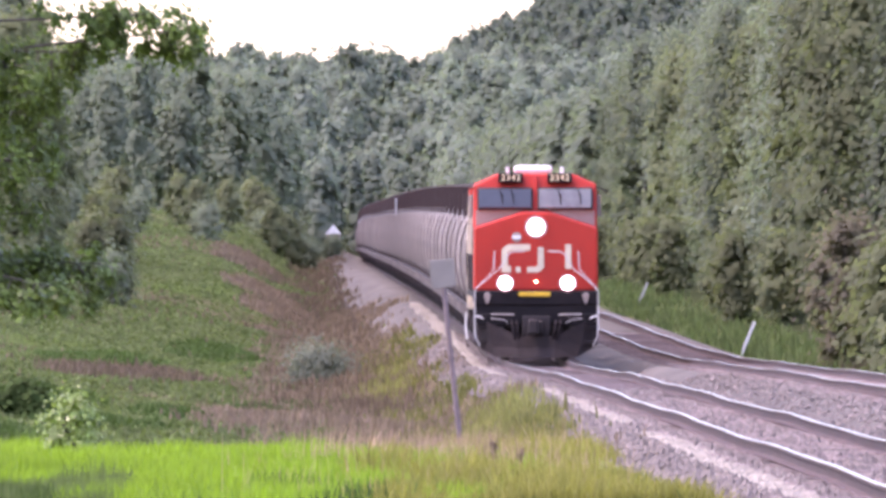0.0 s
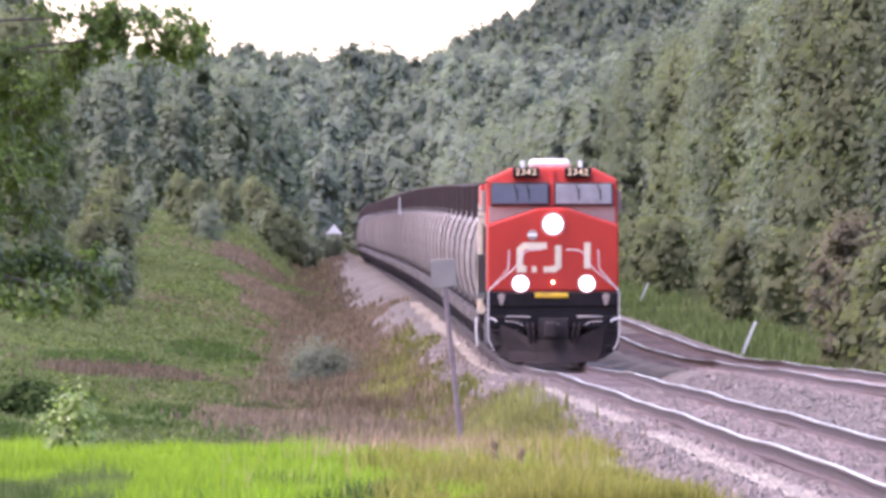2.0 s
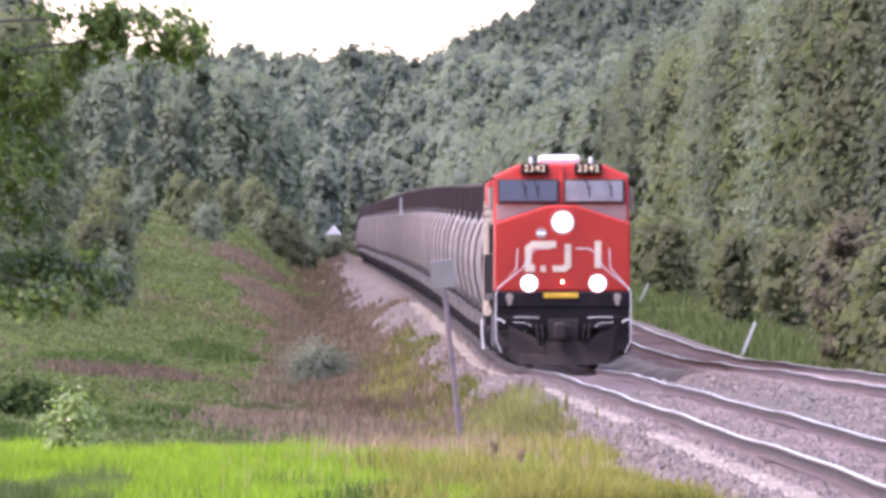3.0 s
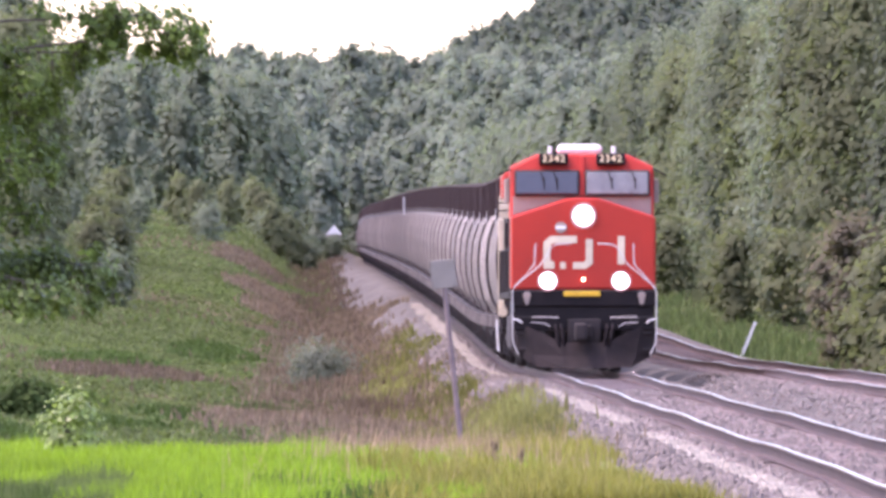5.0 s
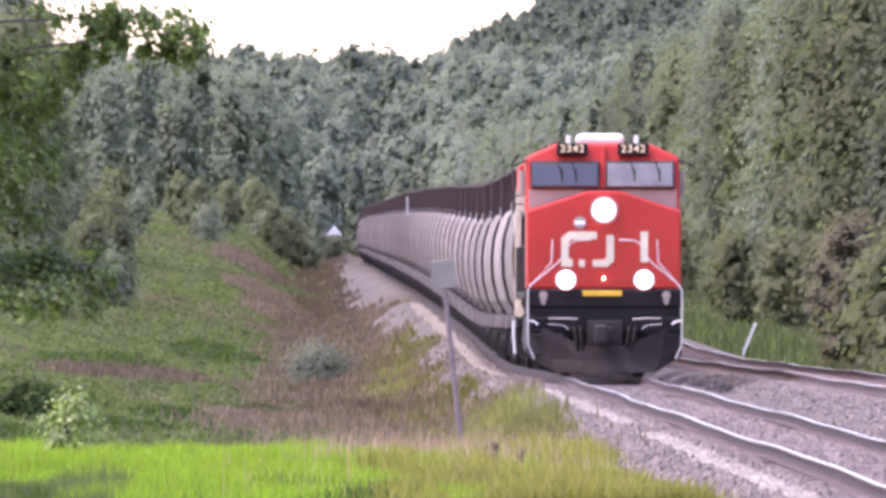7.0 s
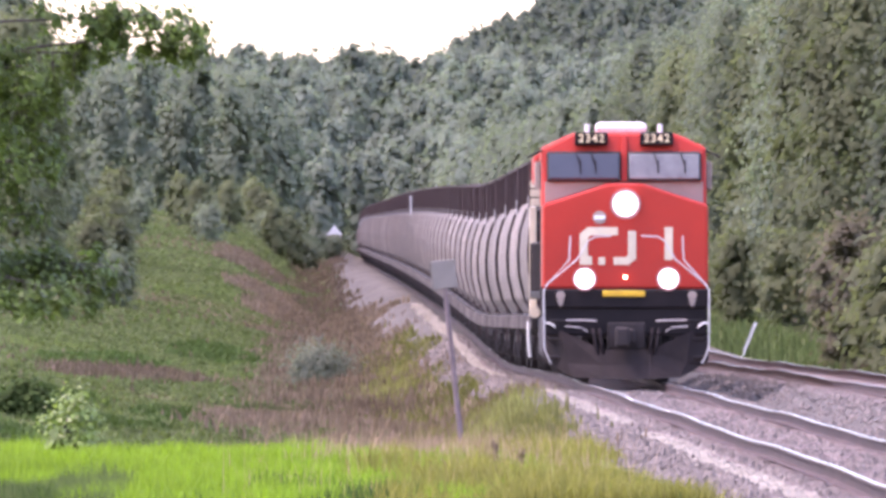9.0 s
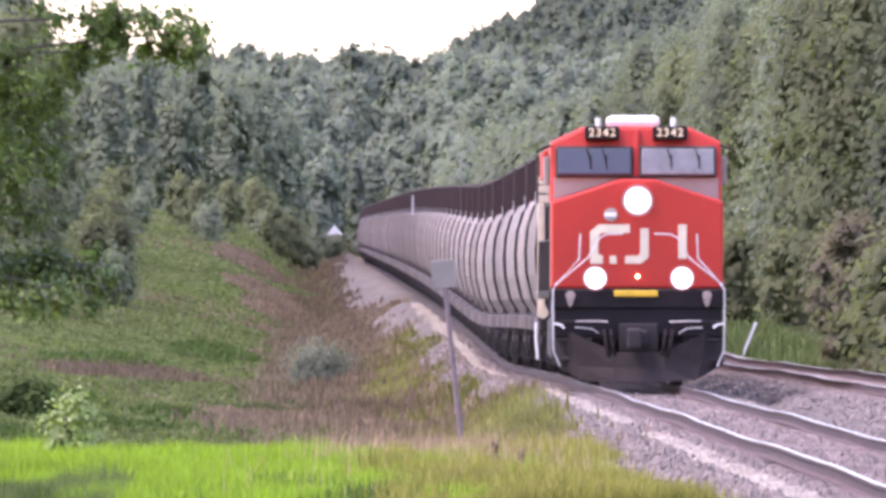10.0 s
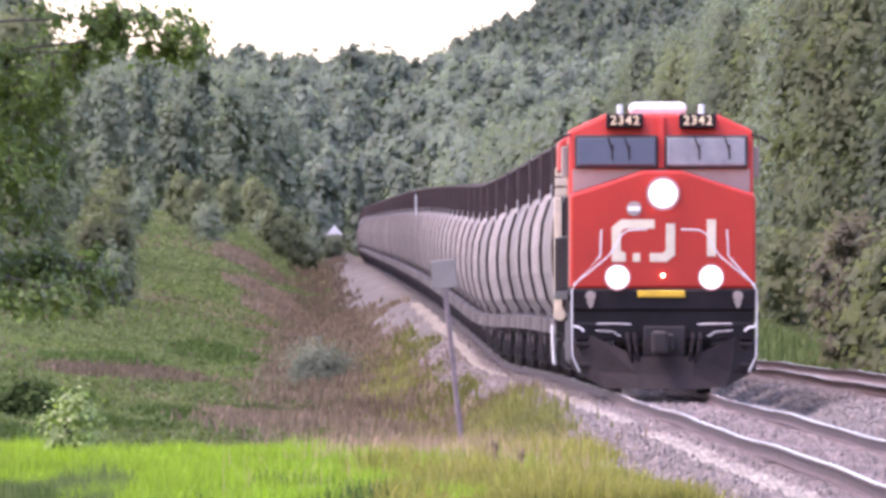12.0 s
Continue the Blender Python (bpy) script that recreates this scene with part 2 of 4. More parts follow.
def siding_z(y):
    far = ease(700, 950, y)
    return (land_z(y) + 0.08 + 0.35 * ease(480, 700, y)) * (1 - far) + (rail_z(y) + 0.1) * far


def wave(y):
    return 0.014 * np.sin(np.asarray(y) / 9.7) + 0.007 * np.sin(np.asarray(y) / 4.1 + 1)


def hills(x, y):
    left = 17.2 * ease(1750, 2900, y) * (1 - 0.25 * ease(0, 60, x))
    right = 27 * ease(3000, 4150, y) * ease(-36, 40, x)
    return left + right


def lumps(x, y, k):
    return (np.sin(x * 1.7 / k + 0.3 * np.sin(y / k)) * np.sin(y * 0.23 / k + 1.3) + 0.6 * np.sin(x * 0.71 / k + 2 + y * 0.11 / k)) * 0.5


def ground_z(x, y):
    x, y = np.asarray(x, float), np.asarray(y, float)
    o = x - centre(y)
    t = rail_z(y)
    side = -0.19 - 1.0 * ease(-1.55, -3.6, o) * (1 - 1.7 * ease(900, 1600, y))
    meadow = land_z(y) - t - 1.25 + 0.10 * np.clip(-o - 7, 0, 14) + 4.2 * ease(600, 1500, y) * (1 - ease(2000, 2700, y)) * ease(4, 11, -o) + 0.20 * lumps(x, y, 3.2)
    zl = np.where(o > -3.6, side, side + (meadow - side) * ease(-3.2, -6.5, o))
    knoll = -0.10 + 0.085 * lumps(x * 1.6, y * 1.3, 1.4) - 0.12 * ease(-1.9, -2.8, o)
    w = ease(262, 212, y) * ease(-1.9, -2.7, o)
    zl = zl * (1 - w) + (knoll - t) * w
    between = -0.19 - 0.22 * np.exp(-((o - 2.25) / 0.45) ** 2)
    zr = np.where(o < 2.0, between, between + (siding_z(y) - t) * ease(2.0, 3.1, o))
    zr = zr - 0.55 * ease(6.2, 7.6, o) * 1.0 + 0.11 * np.maximum(0, o - 9) * ease(7, 12, o)
    z = t + np.where(o < -1.6, zl, zr) + hills(x, y) * ease(4, 26, np.abs(o) + 0.06 * np.maximum(0, y - 2350))
    return z


def windrow(y):
    """Where pale crushed stone lies along the sleeper ends."""
    return (y < 250) | ((y > 265) & (y < 358)) | (y > 415)


# ---- ground: one sheet from under the camera to the horizon ----
def ground():
    ys = np.concatenate([np.arange(-60, 150, 15), np.arange(150, 300, 1.0), np.arange(300, 700, 2.5), np.arange(700, 1500, 5), np.arange(1500, 2400, 12), np.arange(2400, 4990, 60)])
    os_ = np.concatenate([[-900, -500, -260, -150, -100, -70], np.arange(-50, -20, 3), np.arange(-20, -8, 0.8), np.arange(-8, 12, 0.25), np.arange(12, 24, 1.2), np.arange(24, 60, 4), [70, 100, 150, 260, 500, 900]])
    Y, O = np.meshgrid(ys, os_, indexing="ij")
    X = centre(Y) + O
    Z = ground_z(X, Y)
    ny, nx = Y.shape
    idx = np.arange(ny * nx).reshape(ny, nx)
    faces = np.stack([idx[:-1, :-1], idx[:-1, 1:], idx[1:, 1:], idx[1:, :-1]], -1).reshape(-1, 4)
    me = bpy.data.meshes.new("ground")
    me.from_pydata(np.stack([X, Y, Z], -1).reshape(-1, 3).tolist(), [], faces.tolist())
    me.materials.append(GROUND)
    me.materials.append(BALLAST)
    om, ym = (O[:-1, :-1] + O[1:, 1:]) / 2, Y[:-1, :-1]
    edge = 0.16 * np.sin(ym * 0.9) * np.sin(ym * 0.23 + 1)
    bed = (om > -2.05 - 2.0 * ease(450, 900, ym) + edge) & (om < 7.0 + edge) & (ym < 2330)
    me.polygons.foreach_set("material_index", bed.reshape(-1).astype(int).tolist())
    me.polygons.foreach_set("use_smooth", [True] * len(me.polygons))
    # turf colours: fresh grass, dry red-brown brush, bare earth, in drifts of their own
    col = np.zeros((ny * nx, 4))
    green, lush, dry, soil = np.array((0.052, 0.070, 0.028)), np.array((0.058, 0.088, 0.026)), np.array((0.115, 0.088, 0.062)), np.array((0.16, 0.125, 0.115))
    x, y, o = X.reshape(-1), Y.reshape(-1), O.reshape(-1)
    d1 = lumps(x, y, 7.0) + 0.5 * lumps(x + 30, y, 2.6)
    w_dry = ease(0.2, 0.75, d1) * 0.6
    w_dry = np.maximum(w_dry, 0.8 * ease(-7.5, -4.5, o) * ease(-1.8, -2.4, o))
    w_lush = ease(0.1, 0.6, lumps(x - 11, y + 90, 5.0)) * (1 - w_dry)
    c = green[None] * (1 - w_dry - w_lush)[:, None] + dry[None] * w_dry[:, None] + lush[None] * w_lush[:, None]
    knoll = (ease(270, 225, y) * (o < 0))[:, None]
    c = c * (1 - knoll) + np.array((0.13, 0.16, 0.05))[None] * knoll
    earth = (ease(8.5, 9.5, o) * ease(520, 420, y))[:, None]
    c = c * (1 - earth) + soil[None] * earth
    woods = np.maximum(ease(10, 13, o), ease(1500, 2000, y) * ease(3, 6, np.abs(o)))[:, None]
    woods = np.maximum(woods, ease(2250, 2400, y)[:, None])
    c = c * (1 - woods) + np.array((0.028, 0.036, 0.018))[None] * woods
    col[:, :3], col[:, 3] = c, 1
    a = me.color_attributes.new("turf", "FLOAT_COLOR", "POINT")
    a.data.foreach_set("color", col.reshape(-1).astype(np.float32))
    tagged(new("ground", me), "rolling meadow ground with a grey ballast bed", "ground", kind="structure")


ground()

RAIL_PROFILE = [(-0.075, -0.165), (0.075, -0.165), (0.075, -0.15), (0.014, -0.13), (0.014, -0.04), (0.036, -0.03), (0.036, -0.004), (-0.036, -0.004), (-0.036, -0.03), (-0.014, -0.04), (-0.014, -0.13), (-0.075, -0.15)]


def sweep(profile, off, level, ys):
    n = len(profile)
    vs, fs = [], []
    for y in ys:
        cx, cz = float(centre(y)) + off, float(level(y) + wave(y))
        vs += [(cx + px, y, cz + pz) for px, pz in profile]
    for i in range(len(ys) - 1):
        for j in range(n):
            k = (j + 1) % n
            fs.append((i * n + j, i * n + k, (i + 1) * n + k, (i + 1) * n + j))
    return vs, fs


def track(off, level, label):
    t = thing("railway_track", label, "railway track", "parallel tracks", "structure")
    ys = list(np.arange(60, 700, 1.0)) + list(np.arange(700, 2700, 8.0))
    for side in (-0.7525, 0.7525):
        vs, fs = sweep(RAIL_PROFILE, off + side, level, ys)
        rail = raw("rail", vs, fs, RAIL_SIDE, t, "rust-brown steel rail")
        vs, fs = sweep([(-0.026, -0.006), (0.026, -0.006), (0.022, 0.0), (-0.022, 0.0)], off + side, level, ys)
        raw("rail_head", vs, fs, RAIL_TOP, rail, "polished bright running surface")
    return t


main_track = track(0, rail_z, "main line of rusty rails with polished tops on ballast")
siding = track(4.55, siding_z, "siding of rusty rails beside the main line")


# ---- the locomotive: its front face at y = 0, rail top at z = 0, the train behind along +y ----
def wheelset(parent, y, r):
    bm = across(0, 0, 0.085, 1.7, 8)
    for x in (-0.75, 0.75):
        across(0, 0, r, 0.13, 20, bm, x)
        across(0, 0, r + 0.028, 0.03, 20, bm, x * 0.91)
        across(0, 0, 0.16, 0.2, 8, bm, x * 1.06)
    w = part("wheelset", bm, GRIME, parent, "steel wheels on an axle")
    w.location = (0, y, r)
    return w


def bogie(parent, y, axles, r, half):
    frame_bm = bmesh.new()
    for x in (-0.98, 0.98):
        n = len(axles)
        a0, a1 = axles[0] - half, axles[-1] + half
        box(x - 0.09, x + 0.09, y + a0, y + a1, r - 0.02, r + 0.3, 0.03, frame_bm)
        for ax in axles:
            box(x - 0.13, x + 0.13, y + ax - 0.2, y + ax + 0.2, r - 0.18, r + 0.16, 0.0, frame_bm)
        for a, b in zip(axles, axles[1:]):
            m = (a + b) / 2
            for k in (-0.2, 0.0, 0.2):
                tube([(x, y + m + k, r - 0.2), (x, y + m + k, r + 0.1)], 0.08, 5, frame_bm)
    box(-0.95, 0.95, y + (axles[0] + axles[-1]) / 2 - 0.25, y + (axles[0] + axles[-1]) / 2 + 0.25, r, r + 0.28, 0.03, frame_bm)
    b = part("bogie", frame_bm, GRIME, parent, "dark grimy bogie frame")
    return [wheelset(b, y + ax, r) for ax in axles]


def digits(text, x, z, size, parent):
    cu = bpy.data.curves.new("number", "FONT")
    cu.body, cu.size, cu.align_x, cu.align_y, cu.extrude, cu.offset = text, size, "CENTER", "CENTER", 0.004, 0.003
    cu.space_character = 1.18
    ob = new("tmp", cu)
    dg = bpy.context.evaluated_depsgraph_get()
    me = bpy.data.meshes.new_from_object(ob.evaluated_get(dg))
    bpy.data.objects.remove(ob)
    me.materials.clear()
    me.materials.append(DIGIT)
    me.transform(pose(x, -0.02, z, 90, 0, 0))
    ob = new("number", me)
    ob.parent = parent
    return tagged(ob, "pale lit digits")


def raked(bm):
    """Lean a pane back by its height."""
    for v in bm.verts:
        v.co.y += (v.co.z - 3.78) * 0.22
    return bm


def locomotive():
    L = thing("locomotive", "red and black diesel freight locomotive with lit headlights", "locomotive")
    CW = 1.54
    # short hood with its sloped top, cab body with bevelled roof
    nose_y, cab_y = 1.25, 2.75
    bm = bmesh.new()
    low = [(-CW, 1.74), (CW, 1.74), (CW, 3.30), (0.32, 3.70), (-0.32, 3.70), (-CW, 3.30)]
    prism(low, nose_y, cab_y + 0.2, bm, 0.05)
    part("nose", bm, RED, L, "bright red sloping short hood")
    bm = bmesh.new()
    cabp = [(-CW, 3.26), (CW, 3.26), (CW, 4.38), (0.93, 4.66), (-0.93, 4.66), (-CW, 4.38)]
    prism(cabp, cab_y, 5.3, bm, 0.06)
    for v in bm.verts:
        if v.co.y < 4:
            v.co.y += (v.co.z - 3.4) * 0.22
    cab = part("cab", bm, RED, L, "red cab with bevelled roof corners")
    part("cab_side", box(-CW + 0.01, CW - 0.01, cab_y + 0.25, 5.25, 1.7, 3.3, 0.03), BLACK, L)
    bm = prism([(-CW + 0.06, 3.345), (-0.31, 3.725), (0.31, 3.725), (CW - 0.06, 3.345), (CW - 0.06, 3.74), (-CW + 0.06, 3.74)], cab_y - 0.02, cab_y + 0.1)
    part("anti_glare_panel", bm, GREY, cab, "dull grey panel under the windscreen")
    part("roof_rib", raked(box(-0.06, 0.06, cab_y - 0.03, cab_y + 0.3, 3.75, 4.62, 0.02)), RED, cab)
    # windscreens in black rubber surrounds, wipers
    for s in (-1, 1):
        x0, x1 = (0.09 * s, 1.41 * s)
        a, b = min(x0, x1), max(x0, x1)
        sur = part("windscreen_frame", raked(box(a - 0.035, b + 0.035, cab_y - 0.16, cab_y + 0.1, 3.745, 4.305, 0.04)), GRIME, cab, "dark rubber windscreen surround")
        part("windscreen", raked(box(a, b, cab_y - 0.175, cab_y + 0.05, 3.78, 4.27, 0.035)), GLASS if s < 0 else GLASS_PALE, sur, "tinted glass reflecting the sky" if s < 0 else "glass with a pale reflection put into its colour")
        for wx in ((0.62, 0.9) if s < 0 else (0.55, 1.05)):
            bm = tube([(s * wx, cab_y - 0.12, 4.3), (s * wx + 0.09, cab_y - 0.2, 4.02)], 0.012, 6)
            box(s * wx + 0.07, s * wx + 0.10, cab_y - 0.21, cab_y - 0.19, 3.9, 4.14, 0.005, bm)
            part("wiper", bm, BLACK, sur)
        nb = part("number_board", box(s * 0.61 - 0.31, s * 0.61 + 0.31, cab_y - 0.06, cab_y + 0.5, 4.42, 4.66, 0.03), BLACK, cab, "black number board with pale digits")
        d = digits("2342", s * 0.61, 4.545, 0.215, nb)
        d.location = (0, cab_y - 0.05, 0)
        part("roof_antenna", disc(s * 0.68, cab_y + 0.5, 4.72, 0.05, 0.05, 12, tube([(s * 0.68, cab_y + 0.5, 4.62), (s * 0.68, cab_y + 0.5, 4.82)], 0.05, 10)), WHITE, cab, "small white roof antenna")
        # side window visor and mirror
        part("side_visor", box(s * 1.60 - 0.05, s * 1.60 + 0.05, cab_y + 0.6, cab_y + 1.7, 3.6, 4.12, 0.02), GREY, cab)
        part("mirror_arm", tube([(s * 1.52, cab_y + 0.2, 4.32), (s * 1.68, cab_y + 0.12, 4.26), (s * 1.80, cab_y + 0.1, 4.19)], 0.022, 6), BLACK, cab)
        part("side_window", box(s * 1.545 - 0.012, s * 1.545 + 0.012, cab_y + 0.5, cab_y + 1.9, 3.6, 4.15, 0.004), GLASS, cab)
    bm = box(-0.52, 0.44, cab_y + 0.6, cab_y + 1.9, 4.64, 4.86, 0.10)
    part("air_conditioner", bm, WHITE, cab, "rounded white rooftop air conditioner")
    # nose details
    bezel = part("headlight_housing", box(-0.27, 0.27, nose_y - 0.05, nose_y + 0.3, 3.14, 3.50, 0.08), BLACK, L, "black headlight housing")
    lens = part("headlight", disc(0, 0, 0, 0.27, 0.05, 32, None, 0.29), HEAD_LENS, bezel, "glaring white headlight")
    lens.location = (0, nose_y - 0.08, 3.32)
    em = part("round_badge", disc(-0.48, nose_y - 0.01, 3.07, 0.125, 0.05, 28), GREY, L, "round grey badge")
    part("badge_bar", box(-0.58, -0.38, nose_y - 0.05, nose_y - 0.02, 3.03, 3.10, 0.005), WHITE, em)
    em2 = part("front_marking", prism([(-0.85, 2.19), (-0.62, 2.19), (-0.62, 2.34), (-0.70, 2.36), (-0.70, 2.68), (-0.64, 2.74), (-0.14, 2.74), (-0.14, 2.89), (-0.70, 2.89), (-0.85, 2.76)], nose_y - 0.012, nose_y + 0.05), CREAM, L, "cream painted band")
    part("marking_foot", box(-0.5, -0.38, nose_y - 0.012, nose_y + 0.05, 2.19, 2.33), CREAM, em2)
    part("marking_hook", prism([(-0.22, 2.19), (0.06, 2.19), (0.20, 2.30), (0.20, 2.82), (0.05, 2.82), (0.05, 2.38), (0.0, 2.33), (-0.22, 2.33)], nose_y - 0.012, nose_y + 0.05), CREAM, em2)
    part("marking_bar", box(0.73, 0.88, nose_y - 0.012, nose_y + 0.05, 2.28, 2.89), CREAM, em2)
    part("nose_door", box(-0.95, -0.93, nose_y - 0.008, nose_y + 0.02, 1.8, 3.3), RED, L)
    part("classification_light", disc(0.0, nose_y - 0.02, 1.96, 0.03, 0.04, 12), LAMP, L)
    # front deck, ditch lights, sill and plough
    part("front_deck", box(-1.53, 1.53, 0.12, 1.4, 1.38, 1.74, 0.04), BLACK, L, "black front platform")
    part("warning_plate", box(-0.44, 0.34, 0.07, 0.14, 1.60, 1.71, 0.012), YELLOW, L, "yellow painted plate")
    for s in (-1, 1):
        h = part("ditch_light_housing", box(s * 0.775 - 0.16, s * 0.775 + 0.16, 0.08, 0.34, 1.76, 2.08, 0.05), BLACK, L)
        lens = part("ditch_light", disc(0, 0, 0, 0.21, 0.05, 32, None, 0.225), DITCH_LENS, h, "glaring white ditch light")
        lens.location = (s * 0.775, 0.05, 1.93)
        gl = part("marker_lamp", disc(s * 1.22, 0.07, 1.62, 0.085, 0.1, 16), GREY, L, "round pale marker lamp")
        part("lamp_bracket", prism([(s * 1.22 - 0.07, 1.54), (s * 1.22 + 0.07, 1.54), (s * 1.22 + 0.02, 1.42), (s * 1.22 - 0.02, 1.42)], 0.05, 0.11), GREY, gl)
        # step well with treads
        for z in (0.45, 0.8, 1.13):
            part("step", box(s * 1.18 - 0.28, s * 1.18 + 0.28, 0.16, 0.6, z, z + 0.05, 0.01), GRIME, L)
        part("step_edge", tube([(s * 0.72, 0.05, 0.95), (s * 0.85, 0.03, 1.03), (s * 1.14, 0.03, 1.05)], 0.009, 6), RAIL_WHITE, L, "white edge of a step")
        part("step_edge", tube([(s * 0.55, 0.06, 1.15), (s * 0.8, 0.05, 1.16), (s * 1.12, 0.05, 1.16)], 0.012, 6), STEEL, L)
        # handrails
        part("handrail", tube([(s * 1.40, 0.04, 0.36), (s * 1.52, 0.03, 0.62), (s * 1.53, 0.03, 1.0), (s * 1.53, 0.04, 1.72), (s * 1.43, 0.05, 1.86), (s * 1.06, 0.06, 2.28), (s * 1.04, 0.06, 2.72)], 0.015, 8), RAIL_WHITE, L, "white painted handrail")
        part("handrail", tube([(s * 1.50, 0.1, 1.80), (s * 0.92, 0.14, 2.28), (s * 0.80, 0.14, 2.46), (s * 0.70, 0.14, 2.64), (s * 0.58, 0.14, 2.71), (s * 0.28, 0.14, 2.72)], 0.014, 8), RAIL_WHITE, L, "white painted handrail")
        part("grab_iron", tube([(s * 1.53, 0.06, 1.12), (s * 1.40, 0.02, 1.1), (s * 1.33, 0.0, 1.04)], 0.018, 6), WHITE, L)
        # side walkway and its rail
        part("walkway", box(s * 1.02, s * 1.53, 5.2, 22.2, 1.55, 1.70, 0.02), BLACK, L)
        rail = tube([(s * 1.51, 5.4, 2.62), (s * 1.51, 22.0, 2.62)], 0.02, 6)
        for k in range(10):
            tube([(s * 1.51, 5.4 + k * 1.84, 1.62), (s * 1.51, 5.4 + k * 1.84, 2.64)], 0.018, 6, rail)
        part("side_handrail", rail, GRIME, L)
        part("rear_step_rail", tube([(s * 1.53, 22.1, 0.4), (s * 1.56, 22.1, 0.8), (s * 1.56, 22.1, 1.1)], 0.03, 8), WHITE, L)
    part("front_sill", box(-1.50, 1.50, 0.18, 0.55, 0.88, 1.40, 0.03), BLACK, L)
    # plough: angled wings meeting ahead of the coupler
    bm = bmesh.new()
    top = [(-1.53, 0.5, 0.92), (-1.2, 0.12, 0.96), (-0.45, -0.12, 0.62), (0.45, -0.12, 0.62), (1.2, 0.12, 0.96), (1.53, 0.5, 0.92)]
    mid = [(-1.53, 0.45, 0.42), (-1.1, 0.02, 0.36), (-0.45, -0.22, 0.33), (0.45, -0.22, 0.33), (1.1, 0.02, 0.36), (1.53, 0.45, 0.42)]
    low = [(-1.40, 0.4, 0.32), (-1.0, -0.1, 0.10), (-0.45, -0.36, 0.08), (0.45, -0.36, 0.08), (1.0, -0.1, 0.10), (1.40, 0.4, 0.32)]
    rows = [[bm.verts.new(p) for p in r] for r in (top, mid, low)]
    for q, w in zip(rows, rows[1:]):
        for i in range(5):
            bm.faces.new((q[i], w[i], w[i + 1], q[i + 1]))
    bmesh.ops.solidify(bm, geom=bm.faces[:], thickness=0.04)
    part("snow_plough", bm, PLOW, L, "weathered dark steel plough")
    bm = box(-0.16, 0.16, -0.45, 0.4, 0.72, 1.0, 0.05)
    box(-0.22, 0.05, -0.62, -0.35, 0.66, 1.04, 0.06, bm)
    box(-0.35, 0.35, 0.05, 0.2, 0.62, 1.12, 0.03, bm)
    part("coupler", bm, GRIME, L, "grimy knuckle coupler")
    for x in (-0.62, -0.5, 0.48, 0.6):
        part("air_hose", tube([(x, 0.1, 1.0), (x * 0.98, -0.1, 0.9), (x * 0.92, -0.16, 0.7), (x * 0.85, -0.12, 0.52)], 0.03, 8), BLACK, L)
    # long hood, radiator, tank, frame
    part("long_hood", prism([(-0.98, 1.68), (0.98, 1.68), (0.98, 4.1), (0.7, 4.38), (-0.7, 4.38), (-0.98, 4.1)], 5.28, 18.2, None, 0.04), BLACK, L)
    part("radiator_wing", prism([(-1.0, 1.68), (1.0, 1.68), (1.0, 3.6), (1.5, 3.8), (1.5, 4.3), (1.2, 4.52), (-1.2, 4.52), (-1.5, 4.3), (-1.5, 3.8), (-1.0, 3.6)], 18.2, 21.6, None, 0.04), RED, L, "red radiator section with overhanging wings")
    part("frame", box(-1.3, 1.3, 0.5, 22.2, 1.15, 1.6, 0.03), GRIME, L)
    part("fuel_tank", prism([(-1.45, 0.5), (-1.2, 0.3), (1.2, 0.3), (1.45, 0.5), (1.45, 1.2), (-1.45, 1.2)], 8.5, 14.5, None, 0.05), GRIME, L)
    wheels = bogie(L, 0, (2.4, 4.3, 6.3), 0.52, 0.55) + bogie(L, 0, (15.9, 17.9, 19.8), 0.52, 0.55)
    return L, wheels


